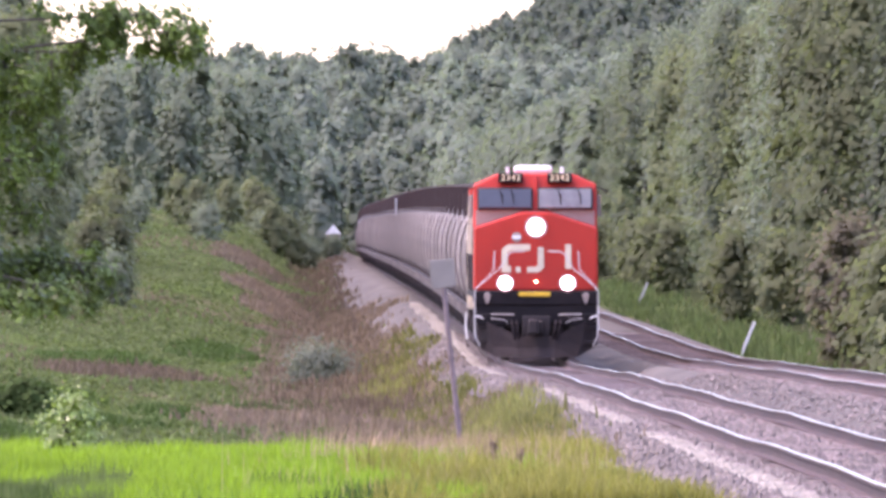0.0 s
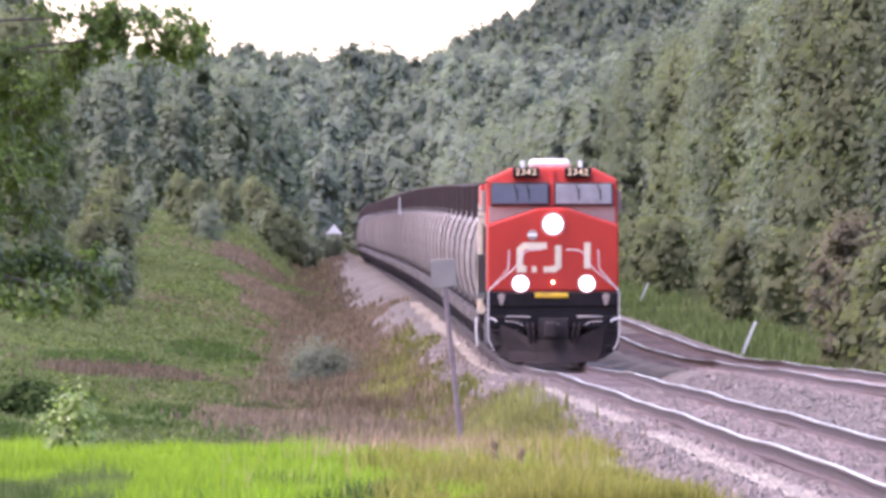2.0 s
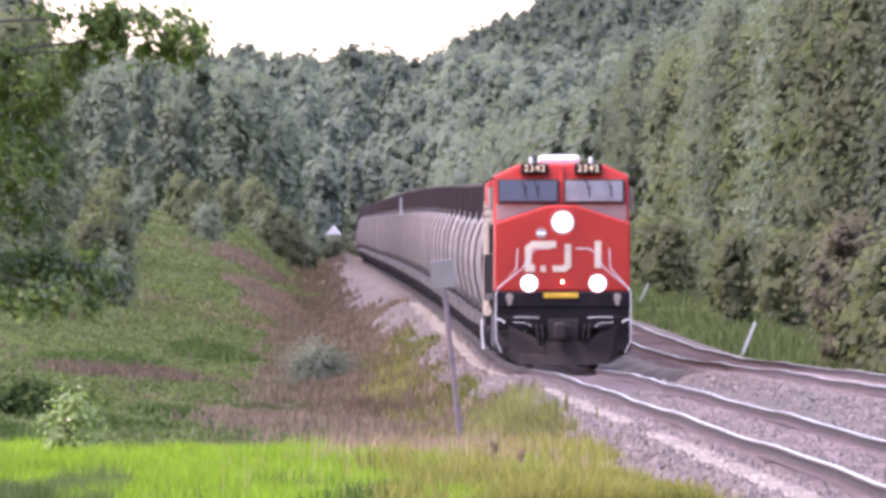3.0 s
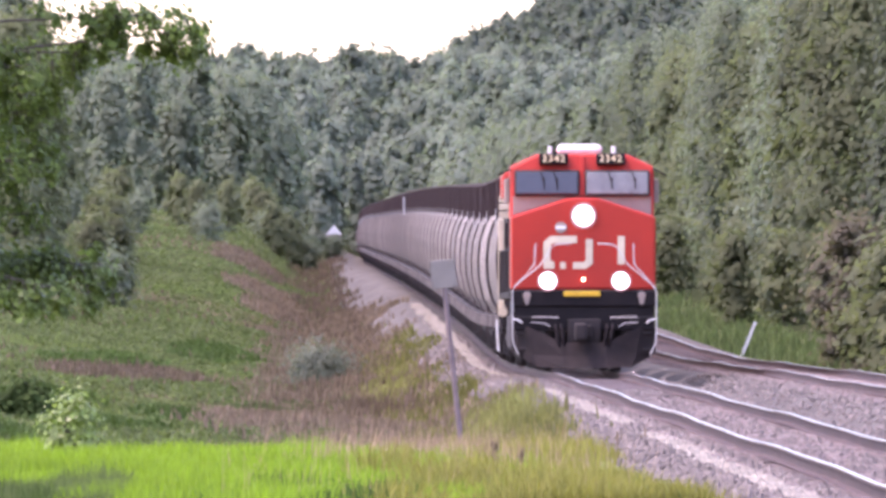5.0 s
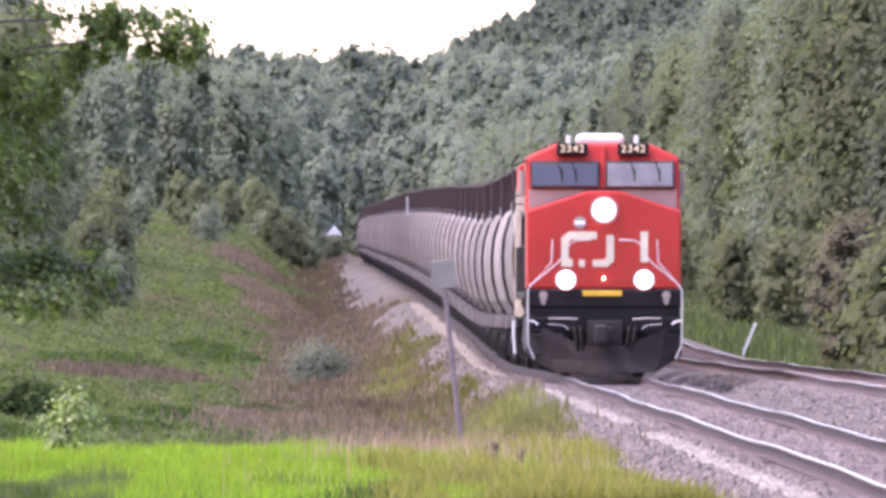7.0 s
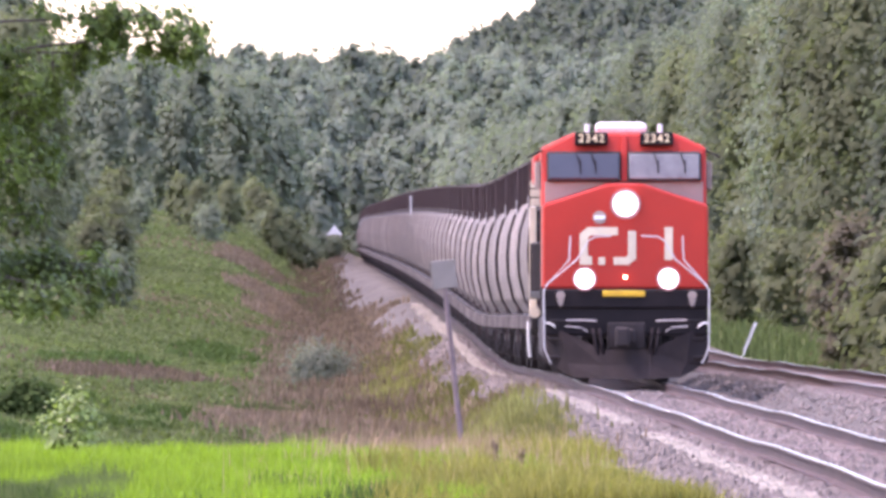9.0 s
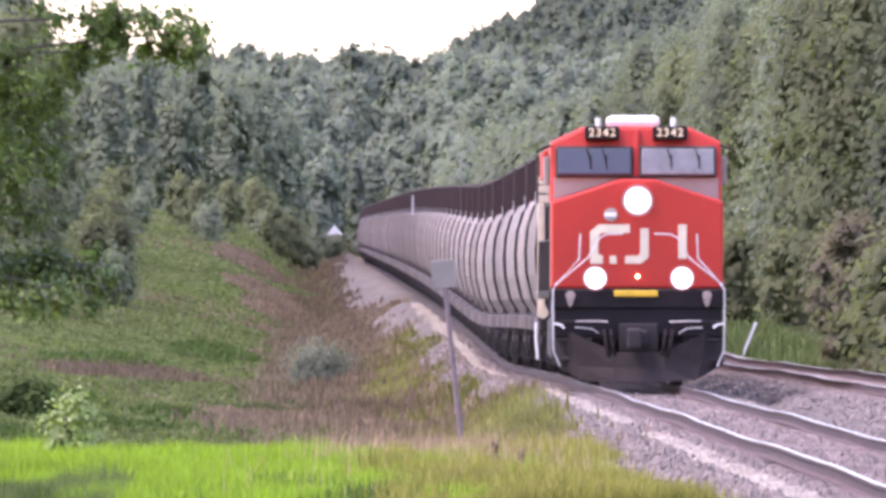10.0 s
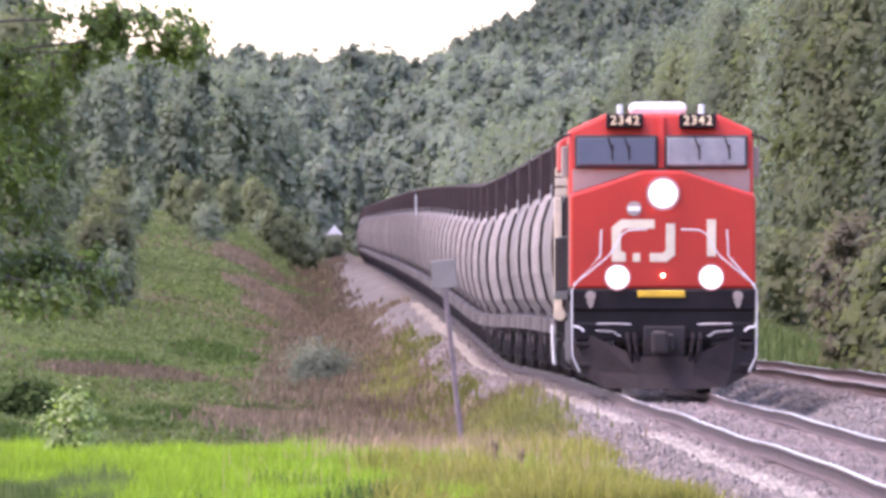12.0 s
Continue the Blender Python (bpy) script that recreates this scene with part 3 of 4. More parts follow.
def hopper_car():
    C = thing("hopper_car", "weathered grey cylindrical covered hopper wagon with dark roof", "freight wagon", "hopper wagons in the train")
    LEN = 17.0
    side = [(1.20, 1.20), (1.42, 1.55), (1.53, 2.05), (1.55, 2.5), (1.51, 2.95), (1.40, 3.32), (1.27, 3.56)]
    prof = side + [(-x, z) for x, z in side[::-1]]
    part("tank_body", prism(prof, 2.2, LEN - 2.2), HOPPER, C, "curved pale grey hopper body")
    roof = [(1.26, 3.54), (1.18, 3.92), (0.85, 4.26), (0.3, 4.40)]
    part("roof", prism(roof + [(-x, z) for x, z in roof[::-1]], 2.2, LEN - 2.2), HOPPER_TOP, C, "dark stained roof")
    part("hatch_trough", box(-0.3, 0.3, 2.6, LEN - 2.6, 4.38, 4.48, 0.03), HOPPER_TOP, C, "long dark loading hatch")
    # Shade in the gap between wagons is put into these black end plates.
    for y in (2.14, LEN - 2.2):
        part("end_wall", prism([(x * 0.995, z) for x, z in prof], y, y + 0.06), BLACK, C, "end plate with shade put into its black")
    part("stanchion", box(-1.34, -1.28, 0.9, 1.0, 3.30, 3.70), STEEL, C)
    for y in (2.5, 5.2, 8.5, 11.8, LEN - 2.5):
        rib = [(x * 1.008 + 0.002, z) for x, z in side]
        part("rib", prism(rib + [(-x, z) for x, z in rib[::-1]], y - 0.06, y + 0.06), HOPPER, C)
    for s in (-1, 1):
        bm = box(s * 1.02 - 0.3, s * 1.02 + 0.3, 1.0, LEN - 1.0, 4.36, 4.41)
        for k in range(9):
            box(s * 1.29 - 0.03, s * 1.29 + 0.03, 1.4 + k * 1.77, 1.5 + k * 1.77, 3.56, 4.38, 0, bm)
        part("running_board", bm, HOPPER_TOP, C)
        part("side_sill", box(s * 1.42 - 0.07, s * 1.42 + 0.07, 0.3, LEN - 0.3, 1.12, 1.23, 0.015), GRIME, C)
        for k in range(5):
            part("jacking_pad", box(s * 1.50 - 0.03, s * 1.50 + 0.03, 1.4 + k * 3.4, 1.65 + k * 3.4, 0.94, 1.2), HOPPER, C)
        lad = bmesh.new()
        for yy in (0.35, 0.75):
            tube([(s * 1.3, yy, 0.6), (s * 1.3, yy, 4.36)], 0.025, 5, lad)
        for k in range(10):
            tube([(s * 1.3, 0.35, 0.7 + k * 0.36), (s * 1.3, 0.75, 0.7 + k * 0.36)], 0.018, 5, lad)
        part("ladder", lad, HOPPER_TOP, C)
    for y0, y1 in ((0.25, 1.5), (LEN - 0.25, LEN - 1.5)):
        bm = bmesh.new()
        vs = [bm.verts.new(p) for p in ((-1.2, y1, 3.4), (1.2, y1, 3.4), (1.1, y0 * 0.3 + y1 * 0.7, 1.3), (-1.1, y0 * 0.3 + y1 * 0.7, 1.3))]
        bm.faces.new(vs)
        bmesh.ops.solidify(bm, geom=bm.faces[:], thickness=0.03)
        box(-1.45, 1.45, min(y0, y1 * 0.2 + y0 * 0.8), max(y0, y1 * 0.2 + y0 * 0.8), 0.95, 1.25, 0.02, bm)
        part("end_platform", bm, GRIME, C)
    for y in (3.6, 6.9, 10.2, 13.4):
        bm = bmesh.new()
        bmesh.ops.create_cone(bm, cap_ends=True, segments=4, radius1=0.45, radius2=1.7, depth=0.75, matrix=pose(0, y, 0.78, 0, 0, 45))
        part("outlet", bm, GRIME, C)
    part("centre_sill", box(-0.2, 0.2, -0.5, LEN + 0.5, 0.75, 1.05, 0.03), GRIME, C)
    wheels = bogie(C, 0, (1.6, 3.4), 0.46, 0.4) + bogie(C, 0, (LEN - 3.4, LEN - 1.6), 0.46, 0.4)
    return C, wheels


loco, loco_wheels = locomotive()
first_car, car_wheels = hopper_car()
PITCH, CARS, LEAD = 17.9, 112, 23.2
cars = [first_car] + [copy_thing(first_car, Matrix()) for _ in range(CARS - 1)]
for z in (3.38, 3.56, 3.74):
    part("end_plate", box(-1.5, -1.24, 0.28, 0.36, z, z + 0.15, 0.02), CREAM, first_car, "cream painted end plate")
part("end_post", box(-1.52, -1.38, 0.26, 0.36, 1.2, 3.36, 0.02), CREAM, first_car, "cream painted end post")
part("end_post", box(-1.46, -1.38, 0.3, 0.4, 3.4, 4.2, 0.02), STEEL, cars[23], "pale painted end post")
part("brake_cylinder", disc(-1.42, 0.3, 1.28, 0.11, 0.3, 16), CREAM, first_car)


def train_front(t):
    return 467.8 - 13.761 * t + 0.0668 * t * t


def on_track(y, a, b):
    """Pose of a vehicle whose front is at y, resting on bogies a and b metres back."""
    p = Vector((float(centre(y + a)), y + a, float(rail_z(y + a))))
    q = Vector((float(centre(y + b)), y + b, float(rail_z(y + b))))
    d = (q - p).normalized()
    x = d.cross(Vector((0, 0, 1))).normalized()
    m = Matrix((x, d, x.cross(d))).transposed().to_4x4()
    m.translation = p - d * a
    return m


def motions():
    times = [k * 0.75 for k in range(17)]
    walk(loco, [(t, on_track(train_front(t), 4.3, 17.9)) for t in times])
    for i, c in enumerate(cars):
        walk(c, [(t, on_track(train_front(t) + LEAD + i * PITCH, 2.5, 14.5)) for t in times])
    ticks = [k / 30 for k in range(361)]
    turning = [(w, 0.52) for w in loco_wheels]
    for c in cars[:3]:
        turning += [(w, 0.46) for b in c.children if b.name.startswith("bogie") for w in b.children]
    for w, r in turning:
        p = w.location.copy()
        walk(w, [(t, Matrix.Translation(p) @ Matrix.Rotation((467.8 - train_front(t)) / r, 4, "X")) for t in ticks])


# ---- trees and shrubs ----
def leaf_cloud(rng, centres, radii, count, size, corners=4, fuzz=False):
    """Many small leaves round the given clump centres, facing roughly outwards; some large ones fill the inside."""
    k = rng.integers(0, len(centres), count)
    d = rng.normal(size=(count, 3))
    d /= np.linalg.norm(d, axis=1)[:, None]
    r = rng.random(count) ** 0.45
    inner = rng.random(count) < 0.14
    if fuzz:
        r = np.abs(rng.normal(size=count)) * 0.6
    r[inner] *= 0.45
    p = centres[k] + d * (radii[k] * r)[:, None]
    out = p * np.array((1, 1, 0))
    out /= np.linalg.norm(out, axis=1)[:, None] + 0.3
    bulge, jitter = (0.07, 0.1) if fuzz else (0.55, 0.28)
    face = d * bulge + out * 0.8 + np.array((0, 0, 0.45)) + jitter * rng.normal(size=(count, 3))
    face /= np.linalg.norm(face, axis=1)[:, None]
    a = np.cross(face, rng.normal(size=(count, 3)))
    a /= np.linalg.norm(a, axis=1)[:, None]
    b = np.cross(face, a)
    s = size * (0.6 + 0.8 * rng.random(count))[:, None]
    s[inner] *= 2.0
    if corners == 4:
        v = np.stack([p - a * s * 0.65, p + b * s * 0.5, p + a * s * 0.65, p - b * s * 0.5], 1)
    else:
        v = np.stack([p - a * s * 0.75, p + b * s * 0.7, p + a * s * 0.6 - b * s * 0.5], 1)
    return v.reshape(-1, 3), np.arange(count * corners).reshape(-1, corners)


def crown_shape(rng, height, radius, base, clumps, cone):
    c, r = [], []
    for _ in range(clumps):
        h = base + (height - base) * rng.random() ** 0.8
        k = (h - base) / (height - base)
        w = radius * (math.sin(math.pi * min(1, 0.18 + 0.8 * k)) ** 0.7 if not cone else (1.08 - k) ** 0.8)
        a = rng.random() * 2 * math.pi
        q = w * (0.2 + 0.55 * rng.random())
        c.append((q * math.cos(a), q * math.sin(a), h))
        r.append(radius * (0.42 + 0.26 * rng.random()) * (0.6 if cone else 1))
    return np.array(c), np.array(r)


def tree(seed, height, radius, base, clumps, leaves, size, leaf, label, cone=False, name="tree", group="trees of the wood"):
    rng = np.random.default_rng(seed)
    T = thing(name, label, name, group)
    c, r = crown_shape(rng, height, radius, base, clumps, cone)
    bm = tube([(0, 0, -0.6), (0.06, 0.03, height * 0.3), (-0.05, 0.08, height * 0.6), (0.02, 0, height * 0.93)], height * 0.011 + 0.02, 7, None, 0.02)
    for i in range(0, clumps if height > 1 else 0, 3):
        x, y, z = c[i]
        tube([(0, 0, z * 0.72), (x * 0.5, y * 0.5, z * 0.88), (x, y, z)], 0.003 * height + 0.008, 4, bm, 0.008)
    part("trunk" if name == "tree" else "stem", bm, BARK, T)
    v, f = leaf_cloud(rng, c, r, leaves, size, 3, height > 1.7)
    raw("crown" if name == "tree" else "foliage", v.tolist(), f.tolist(), leaf, T)
    return T


def stand(x, y, turn, sink=0.1):
    return Matrix.Translation((x, y, float(ground_z(x, y)) - sink)) @ Matrix.Rotation(turn, 4, "Z")


rng = np.random.default_rng(7)
MODELS = [
    tree(1, 13, 2.7, 0.8, 90, 10500, 0.165, LEAF_DARK, "tall dark green leafy tree at the wood's edge"),
    tree(2, 12, 2.5, 0.6, 85, 10000, 0.165, LEAF_MID, "leafy mid-green aspen in the roadside wood"),
    tree(3, 13.5, 2.3, 1.0, 85, 10000, 0.165, LEAF_PALE_HAZE, "tall grey-green poplar in the roadside wood"),
    tree(4, 11, 2.0, 0.5, 90, 9500, 0.16, LEAF_DARK, "dark pointed leafy tree in the wood", True),
]
BEHIND = [
    tree(15, 13.5, 2.6, 1.0, 60, 1500, 0.46, LEAF_DARK, "tall dark tree inside the wood"),
    tree(16, 12.5, 2.5, 0.8, 60, 1500, 0.46, LEAF_PALE_HAZE, "tall grey-green tree inside the wood"),
]
NEAR = [
    tree(5, 13, 2.6, 0.5, 95, 22000, 0.115, LEAF_MID, "bushy green tree beside the siding"),
    tree(6, 11, 2.4, 0.4, 95, 21000, 0.115, LEAF_DARK, "dense dark green tree beside the siding"),
]
SHRUBS = [
    tree(7, 3.2, 1.5, 0.1, 30, 1800, 0.17, LEAF_MID, "low green shrub at the wood's edge", name="shrub", group="shrubs along the line"),
    tree(8, 4.2, 1.4, 0.1, 40, 2600, 0.13, LEAF_BROWN, "red-brown twiggy brush beside the wood", name="shrub", group="shrubs along the line"),
    tree(9, 2.2, 1.5, 0.1, 30, 1500, 0.15, LEAF_PALE_HAZE, "low grey-green willow scrub in the meadow", name="shrub", group="shrubs along the line"),
]


def plant(kinds, x, y, sink=0.1):
    return copy_thing(kinds[int(rng.integers(0, len(kinds)))], stand(x, y, rng.random() * 6.28, sink))


# wood along the siding
y = 372.0
while y < 1250:
    near = y < 560
    off = 12.7 + rng.random() * 3.4 + 0.6 * float(ease(560, 900, y))
    plant(NEAR if near else MODELS, float(centre(y)) + off, y)
    plant(BEHIND, float(centre(y)) + off + 3.6 + rng.random() * 2, y + 4)
    if rng.random() < 0.45:
        plant(SHRUBS[:1], float(centre(y)) + off - 2.3 - rng.random(), y + 2)
    y += 8.0 if near else 10.5
for x, y in ((11.3, 530), (12.2, 552)):
    plant(SHRUBS[1:2], x, y)
for x, y in ((11.3, 440), (10.9, 455)):
    plant(SHRUBS[:1], x, y)
# trees left of the meadow
for k in range(22):
    y = 760 + k * 14.0
    plant(MODELS[1:], -0.0198 * y - 1.4 - rng.random() * 3.5, y)
for k in range(12):
    y = 800 + rng.random() * 260
    plant(SHRUBS[:1] + SHRUBS[2:], -0.0172 * y - rng.random() * 1.5, y)
for k in range(16):
    y = 1150 + rng.random() * 300
    plant(SHRUBS[:1] + SHRUBS[2:], -0.0215 * y + rng.random() * 0.011 * y, y)
for k in range(14):
    y = 1330 + 14 * k
    plant(SHRUBS[:1] + SHRUBS[2:], -0.0105 * y + rng.random() * 0.0038 * y, y)


def woods(name, label, leaf, seed, places, low, high, leaves, size, radius=2.4):
    """A stand too far and thick to count, joined as one."""
    g = np.random.default_rng(seed)
    V, F, n = [], [], 0
    for x, y in places(g):
        c, r = crown_shape(g, low + (high - low) * g.random(), radius * (0.8 + 0.4 * g.random()), 0.4, 44, g.random() < 0.1)
        v, f = leaf_cloud(g, c, r, leaves, size, 3, True)
        V.append(v + np.array([x, y, float(ground_z(x, y))]))
        F.append(f + n)
        n += len(v)
    tagged(raw(name, np.concatenate(V).tolist(), np.concatenate(F).tolist(), leaf), label, "woods", kind="stuff")


def right_edge(g):
    for k in range(105):
        y = 1250 + k * 11.5
        off = 13.2 + 1.6 * g.random() - 2.0 * float(ease(1500, 2000, y))
        yield float(centre(y)) + off, y
        if k % 2:
            yield float(centre(y)) + off + 4 + 2 * g.random(), y + 5


def meadow_edge(g):
    for _ in range(135):
        y = 1520 + 520 * g.random()
        lo, hi = -0.025 * y, float(centre(y)) - 7 - 3 * g.random()
        yield lo + (hi - lo) * g.random(), y


def closing_wood(g):
    for k in range(70):
        y = 2400 + 260 * g.random()
        yield float(centre(y)) - 10 + 30 * g.random(), y
    for k in range(26):
        y = 1950 + 17 * k
        yield float(centre(y)) + 8.5 + 4 * g.random(), y
    for _ in range(330):
        y = 2080 + 700 * g.random()
        x = (-0.026 + 0.052 * g.random()) * y
        if not (-5 < x - float(centre(y)) < 9 and y < 2400):
            yield x, y


def hill_woods(g):
    for _ in range(1300):
        y = 2700 + 1550 * g.random()
        yield (-0.026 + 0.054 * g.random()) * y, y


# Aerial haze is put into the leaf colour of these woods.
woods("wood_edge", "grey-green leafy wood edge beyond the siding", LEAF_PALE_HAZE, 11, right_edge, 9.5, 12.5, 1700, 0.42)
woods("meadow_wood", "soft green wood behind the meadow", LEAF_PALE_HAZE, 12, meadow_edge, 8, 12.5, 2500, 0.35)
woods("valley_wood", "wood closing the valley with haze in its dull green", LEAF_FAR_HAZE, 13, closing_wood, 9, 12.5, 1150, 0.5, 2.7)
woods("hill_woods", "woods on far hills with haze in their grey colour", LEAF_FAR_HAZE, 14, hill_woods, 9.5, 12.5, 360, 0.75, 3.1)
for ob in MODELS + BEHIND + NEAR + SHRUBS:
    for o in (*ob.children_recursive, ob):
        bpy.data.objects.remove(o)


def poplar():
    """The tree beside the camera's line, its limbs reaching over the knoll."""
    g = np.random.default_rng(21)
    T = thing("tree", "leafy green poplar with limbs hanging over the grass", "tree")
    bx, by = -6.1, 190.0
    T.location = (bx, by, float(ground_z(bx, by)))
    bm = tube([(0, 0, -0.4), (0.1, 0, 1.6), (0.0, 0.1, 3.4), (0.15, 0, 5.4), (0.1, 0, 7.4)], 0.14, 10, None, 0.03)
    trunk, cs, rs = part("trunk", bm, BARK, T), [], []
    # start height, end reach, end height, first leafy share, fullness
    for z0, rx, z1, share, full in ((2.0, 2.65, 2.25, 0.55, 16), (2.2, 2.2, 2.0, 0.6, 10), (2.4, 1.95, 2.75, 0.6, 6), (2.9, 2.05, 3.3, 0.6, 8), (3.3, 2.0, 3.8, 0.6, 8), (3.7, 1.95, 4.25, 0.6, 8),
                                    (4.1, 2.55, 4.38, 0.7, 9), (3.9, 3.5, 4.60, 0.72, 13), (4.3, 3.0, 4.75, 0.6, 10), (4.6, 2.4, 5.3, 0.5, 10), (5.2, 2.0, 6.2, 0.4, 10), (2.5, -2.0, 3.2, 0.3, 14), (3.6, -2.2, 4.8, 0.3, 14), (5.2, -1.6, 6.4, 0.3, 14)):
        e = Vector((rx, 0.5 * g.normal(), z1))
        s0 = Vector((0.08, 0.02, z0))
        m = s0.lerp(e, 0.5) + Vector((0, 0.1 * g.normal(), 0.16))
        limbs = tube([s0, m, e], 0.03, 6, None, 0.006)
        for k in range(full * 2 if rx < 2.3 else full * 3 // 2):
            u = share + (1.04 - share) * g.random()
            p = (s0.lerp(m, u * 2) if u < 0.5 else m.lerp(e, u * 2 - 1)) + Vector((0.09 * g.normal(), 0.3 * g.normal(), 0.13 * g.normal() - 0.06))
            cs.append(tuple(p))
            rs.append(0.14 + 0.17 * g.random())
            tube([p, m.lerp(e, max(0, u * 2 - 1))], 0.006, 4, limbs)
        part("limb", limbs, BARK, trunk)
    v, f = leaf_cloud(g, np.array(cs), np.array(rs), 24000, 0.05)
    raw("crown", v.tolist(), f.tolist(), LEAF_NEAR, T)


poplar()


def low_shrub(name, label, x, y, h, r, leaf, leaves, size, seed, sink=0.03):
    S = tree(seed, h, r, 0.08 * h, 26, leaves, size, leaf, label, name="shrub", group="shrubs along the line")
    S.name = name
    S.matrix_world = stand(x, y, 0.7, sink)


low_shrub("sapling", "young sapling with pale glinting leaves in grass", -4.16, 212.0, 0.74, 0.44, SAPLING, 1100, 0.042, 31)
low_shrub("silvery_shrub", "silvery grey-green shrub on the bank", -3.75, 560.0, 0.8, 1.5, SAGE, 4200, 0.075, 32, 0.15)
low_shrub("dark_shrub", "dark green shrub in the hollow", -8.0, 362.0, 0.6, 0.7, GRASS_DEEP, 1600, 0.09, 35)


# ---- grass ----
def blades(name, label, material, count, where, h, w, seed, category="grass", bend=0.35):
    """Curved blades at the places that where(rng, count) gives."""
    g = np.random.default_rng(seed)
    x, y = where(g, count)
    z = ground_z(x, y)
    n = len(x)
    a = g.random(n) * 6.283
    hh = h * (0.45 + 0.9 * g.random(n)) * (0.8 + 0.55 * lumps(x * 3.1 + seed, y * 1.5, 1.3))
    lean = bend * hh * g.random(n)
    dx, dy = np.cos(a), np.sin(a)
    ww = w * (0.7 + 0.6 * g.random(n)) * (1 + np.maximum(0, y - 300) / 500)
    px, py = np.cos(a + 1.57) * ww / 2, np.sin(a + 1.57) * ww / 2
    p = np.stack([x, y, z - 0.02], 1)
    up = lambda k, l: p + np.stack([dx * lean * l, dy * lean * l, hh * k], 1)
    s = np.stack([px, py, px * 0], 1)
    v = np.stack([p - s, p + s, up(0.55, 0.35) + s * 0.75, up(0.55, 0.35) - s * 0.75, up(1, 1)], 1).reshape(-1, 3)
    i = np.arange(n) * 5
    f = np.stack([i, i + 1, i + 2, i + 3], 1).tolist() + np.stack([i + 3, i + 2, i + 4], 1).tolist()
    return tagged(raw(name, v.tolist(), f, material), label, category, kind="stuff")


def knoll_places(y0, y1, reach, cut, shift, start=-99, end=99):
    def where(g, n):
        y = y0 + (y1 - y0) * g.random(n)
        lo = -0.0248 * y
        x = lo + (centre(y) - reach - lo) * g.random(n)
        keep = (lumps(x * 2.2 + shift, y * 1.6, 1.2) + 0.35 * g.normal(size=n) > cut) & (x > start + 0.5 * g.normal(size=n)) & (x < end + 0.5 * g.normal(size=n))
        return x[keep], y[keep]
    return where


def drift(o0, o1, y0, y1, cut, shift, size=2.4):
    """A band along the line, in ragged drifts that thin out to both sides."""
    def where(g, n):
        y = y0 + (y1 - y0) * g.random(n) ** 1.4
        u = g.random(n)
        x = centre(y) + o0 + (o1 - o0) * u
        keep = lumps(x + shift, y, size) + 0.3 * g.normal(size=n) > cut + 1.2 * ease(0.3, 0.0, u) + 1.2 * ease(0.7, 1.0, u)
        return x[keep], y[keep]
    return where


def meadow_places(g, n):
    y = 232 + 1250 * g.random(n) ** 1.7
    lo = -0.0252 * y
    x = lo + (centre(y) - 4.6 + 0.6 * g.normal(size=n) - lo) * g.random(n)
    keep = lumps(x + 70, y, 4.0) + 0.5 * g.normal(size=n) > -0.45
    return x[keep], y[keep]


blades("grass", "lush sunlit green grass on the knoll", GRASS_LIT, 90000, knoll_places(166, 228, 2.3, -0.5, 0, end=0.2), 0.24, 0.013, 1, bend=0.8)
blades("dry_grass", "pinkish dry seeding grass on the knoll", GRASS_DRY, 30000, knoll_places(196, 250, 2.1, -0.2, 8, -0.9, 0.6), 0.42, 0.011, 2, bend=0.6)
blades("yellow_weeds", "yellow-green flowering weeds beside the ballast", GRASS_GOLD, 60000, drift(-5.6, -2.1, 164, 300, -0.6, 40), 0.28, 0.018, 3, "weeds", 0.8)
blades("dark_grass", "dark seeding grass tufts on the knoll", GRASS_DEEP, 16000, knoll_places(164, 180, 2.6, 0.1, 30), 0.22, 0.012, 8, bend=0.7)
blades("bank_grass", "red-brown dry grass on the bank", BRUSH, 46000, drift(-8.6, -1.5, 240, 900, -0.3, 5), 0.28, 0.04, 6)
blades("bank_weeds", "yellow-green weeds on the bank", GRASS_BANK, 16000, drift(-4.6, -1.5, 260, 640, 0.0, 60), 0.26, 0.05, 7, "weeds", 0.8)
blades("meadow_grass", "dull green meadow grass", GRASS_MEADOW, 120000, meadow_places, 0.13, 0.085, 4, bend=1.3)
blades("meadow_brush", "red-brown brush drifts in the meadow", BRUSH, 20000, drift(-26, -5, 420, 1300, 0.5, 12, 5.0), 0.26, 0.06, 9, "brush")
blades("verge_grass", "green grass verge beside the siding", GRASS_MEADOW, 14000, drift(6.8, 12.5, 430, 1100, -0.3, 20), 0.42, 0.05, 5)
blades("verge_brush", "purple-brown low brush beside the siding", BRUSH, 9000, drift(8.2, 13.5, 330, 520, -0.4, 33), 0.6, 0.03, 10, "brush")


blades("toe_grass", "thin dry grass along the gravel", BRUSH, 16000, drift(-7.5, -2.6, 430, 1500, -0.4, 15), 0.38, 0.03, 13)
# The poplar's shade on the knoll is put into this darker blade colour.
blades("shade_grass", "grass with the poplar's shade in its dark green", GRASS_MEADOW, 9000, lambda g, n: (-4.6 + 1.7 * g.random(n) ** 1.4, 164 + 14 * g.random(n)), 0.27, 0.012, 14)


def patch(cx, cy, rx, ry):
    """A ragged oval."""
    def where(g, n):
        a, r = 6.283 * g.random(n), np.sqrt(g.random(n)) * (0.5 + 0.7 * g.random(n) ** 2)
        return cx + rx * r * np.cos(a), cy + ry * r * np.sin(a)
    return where


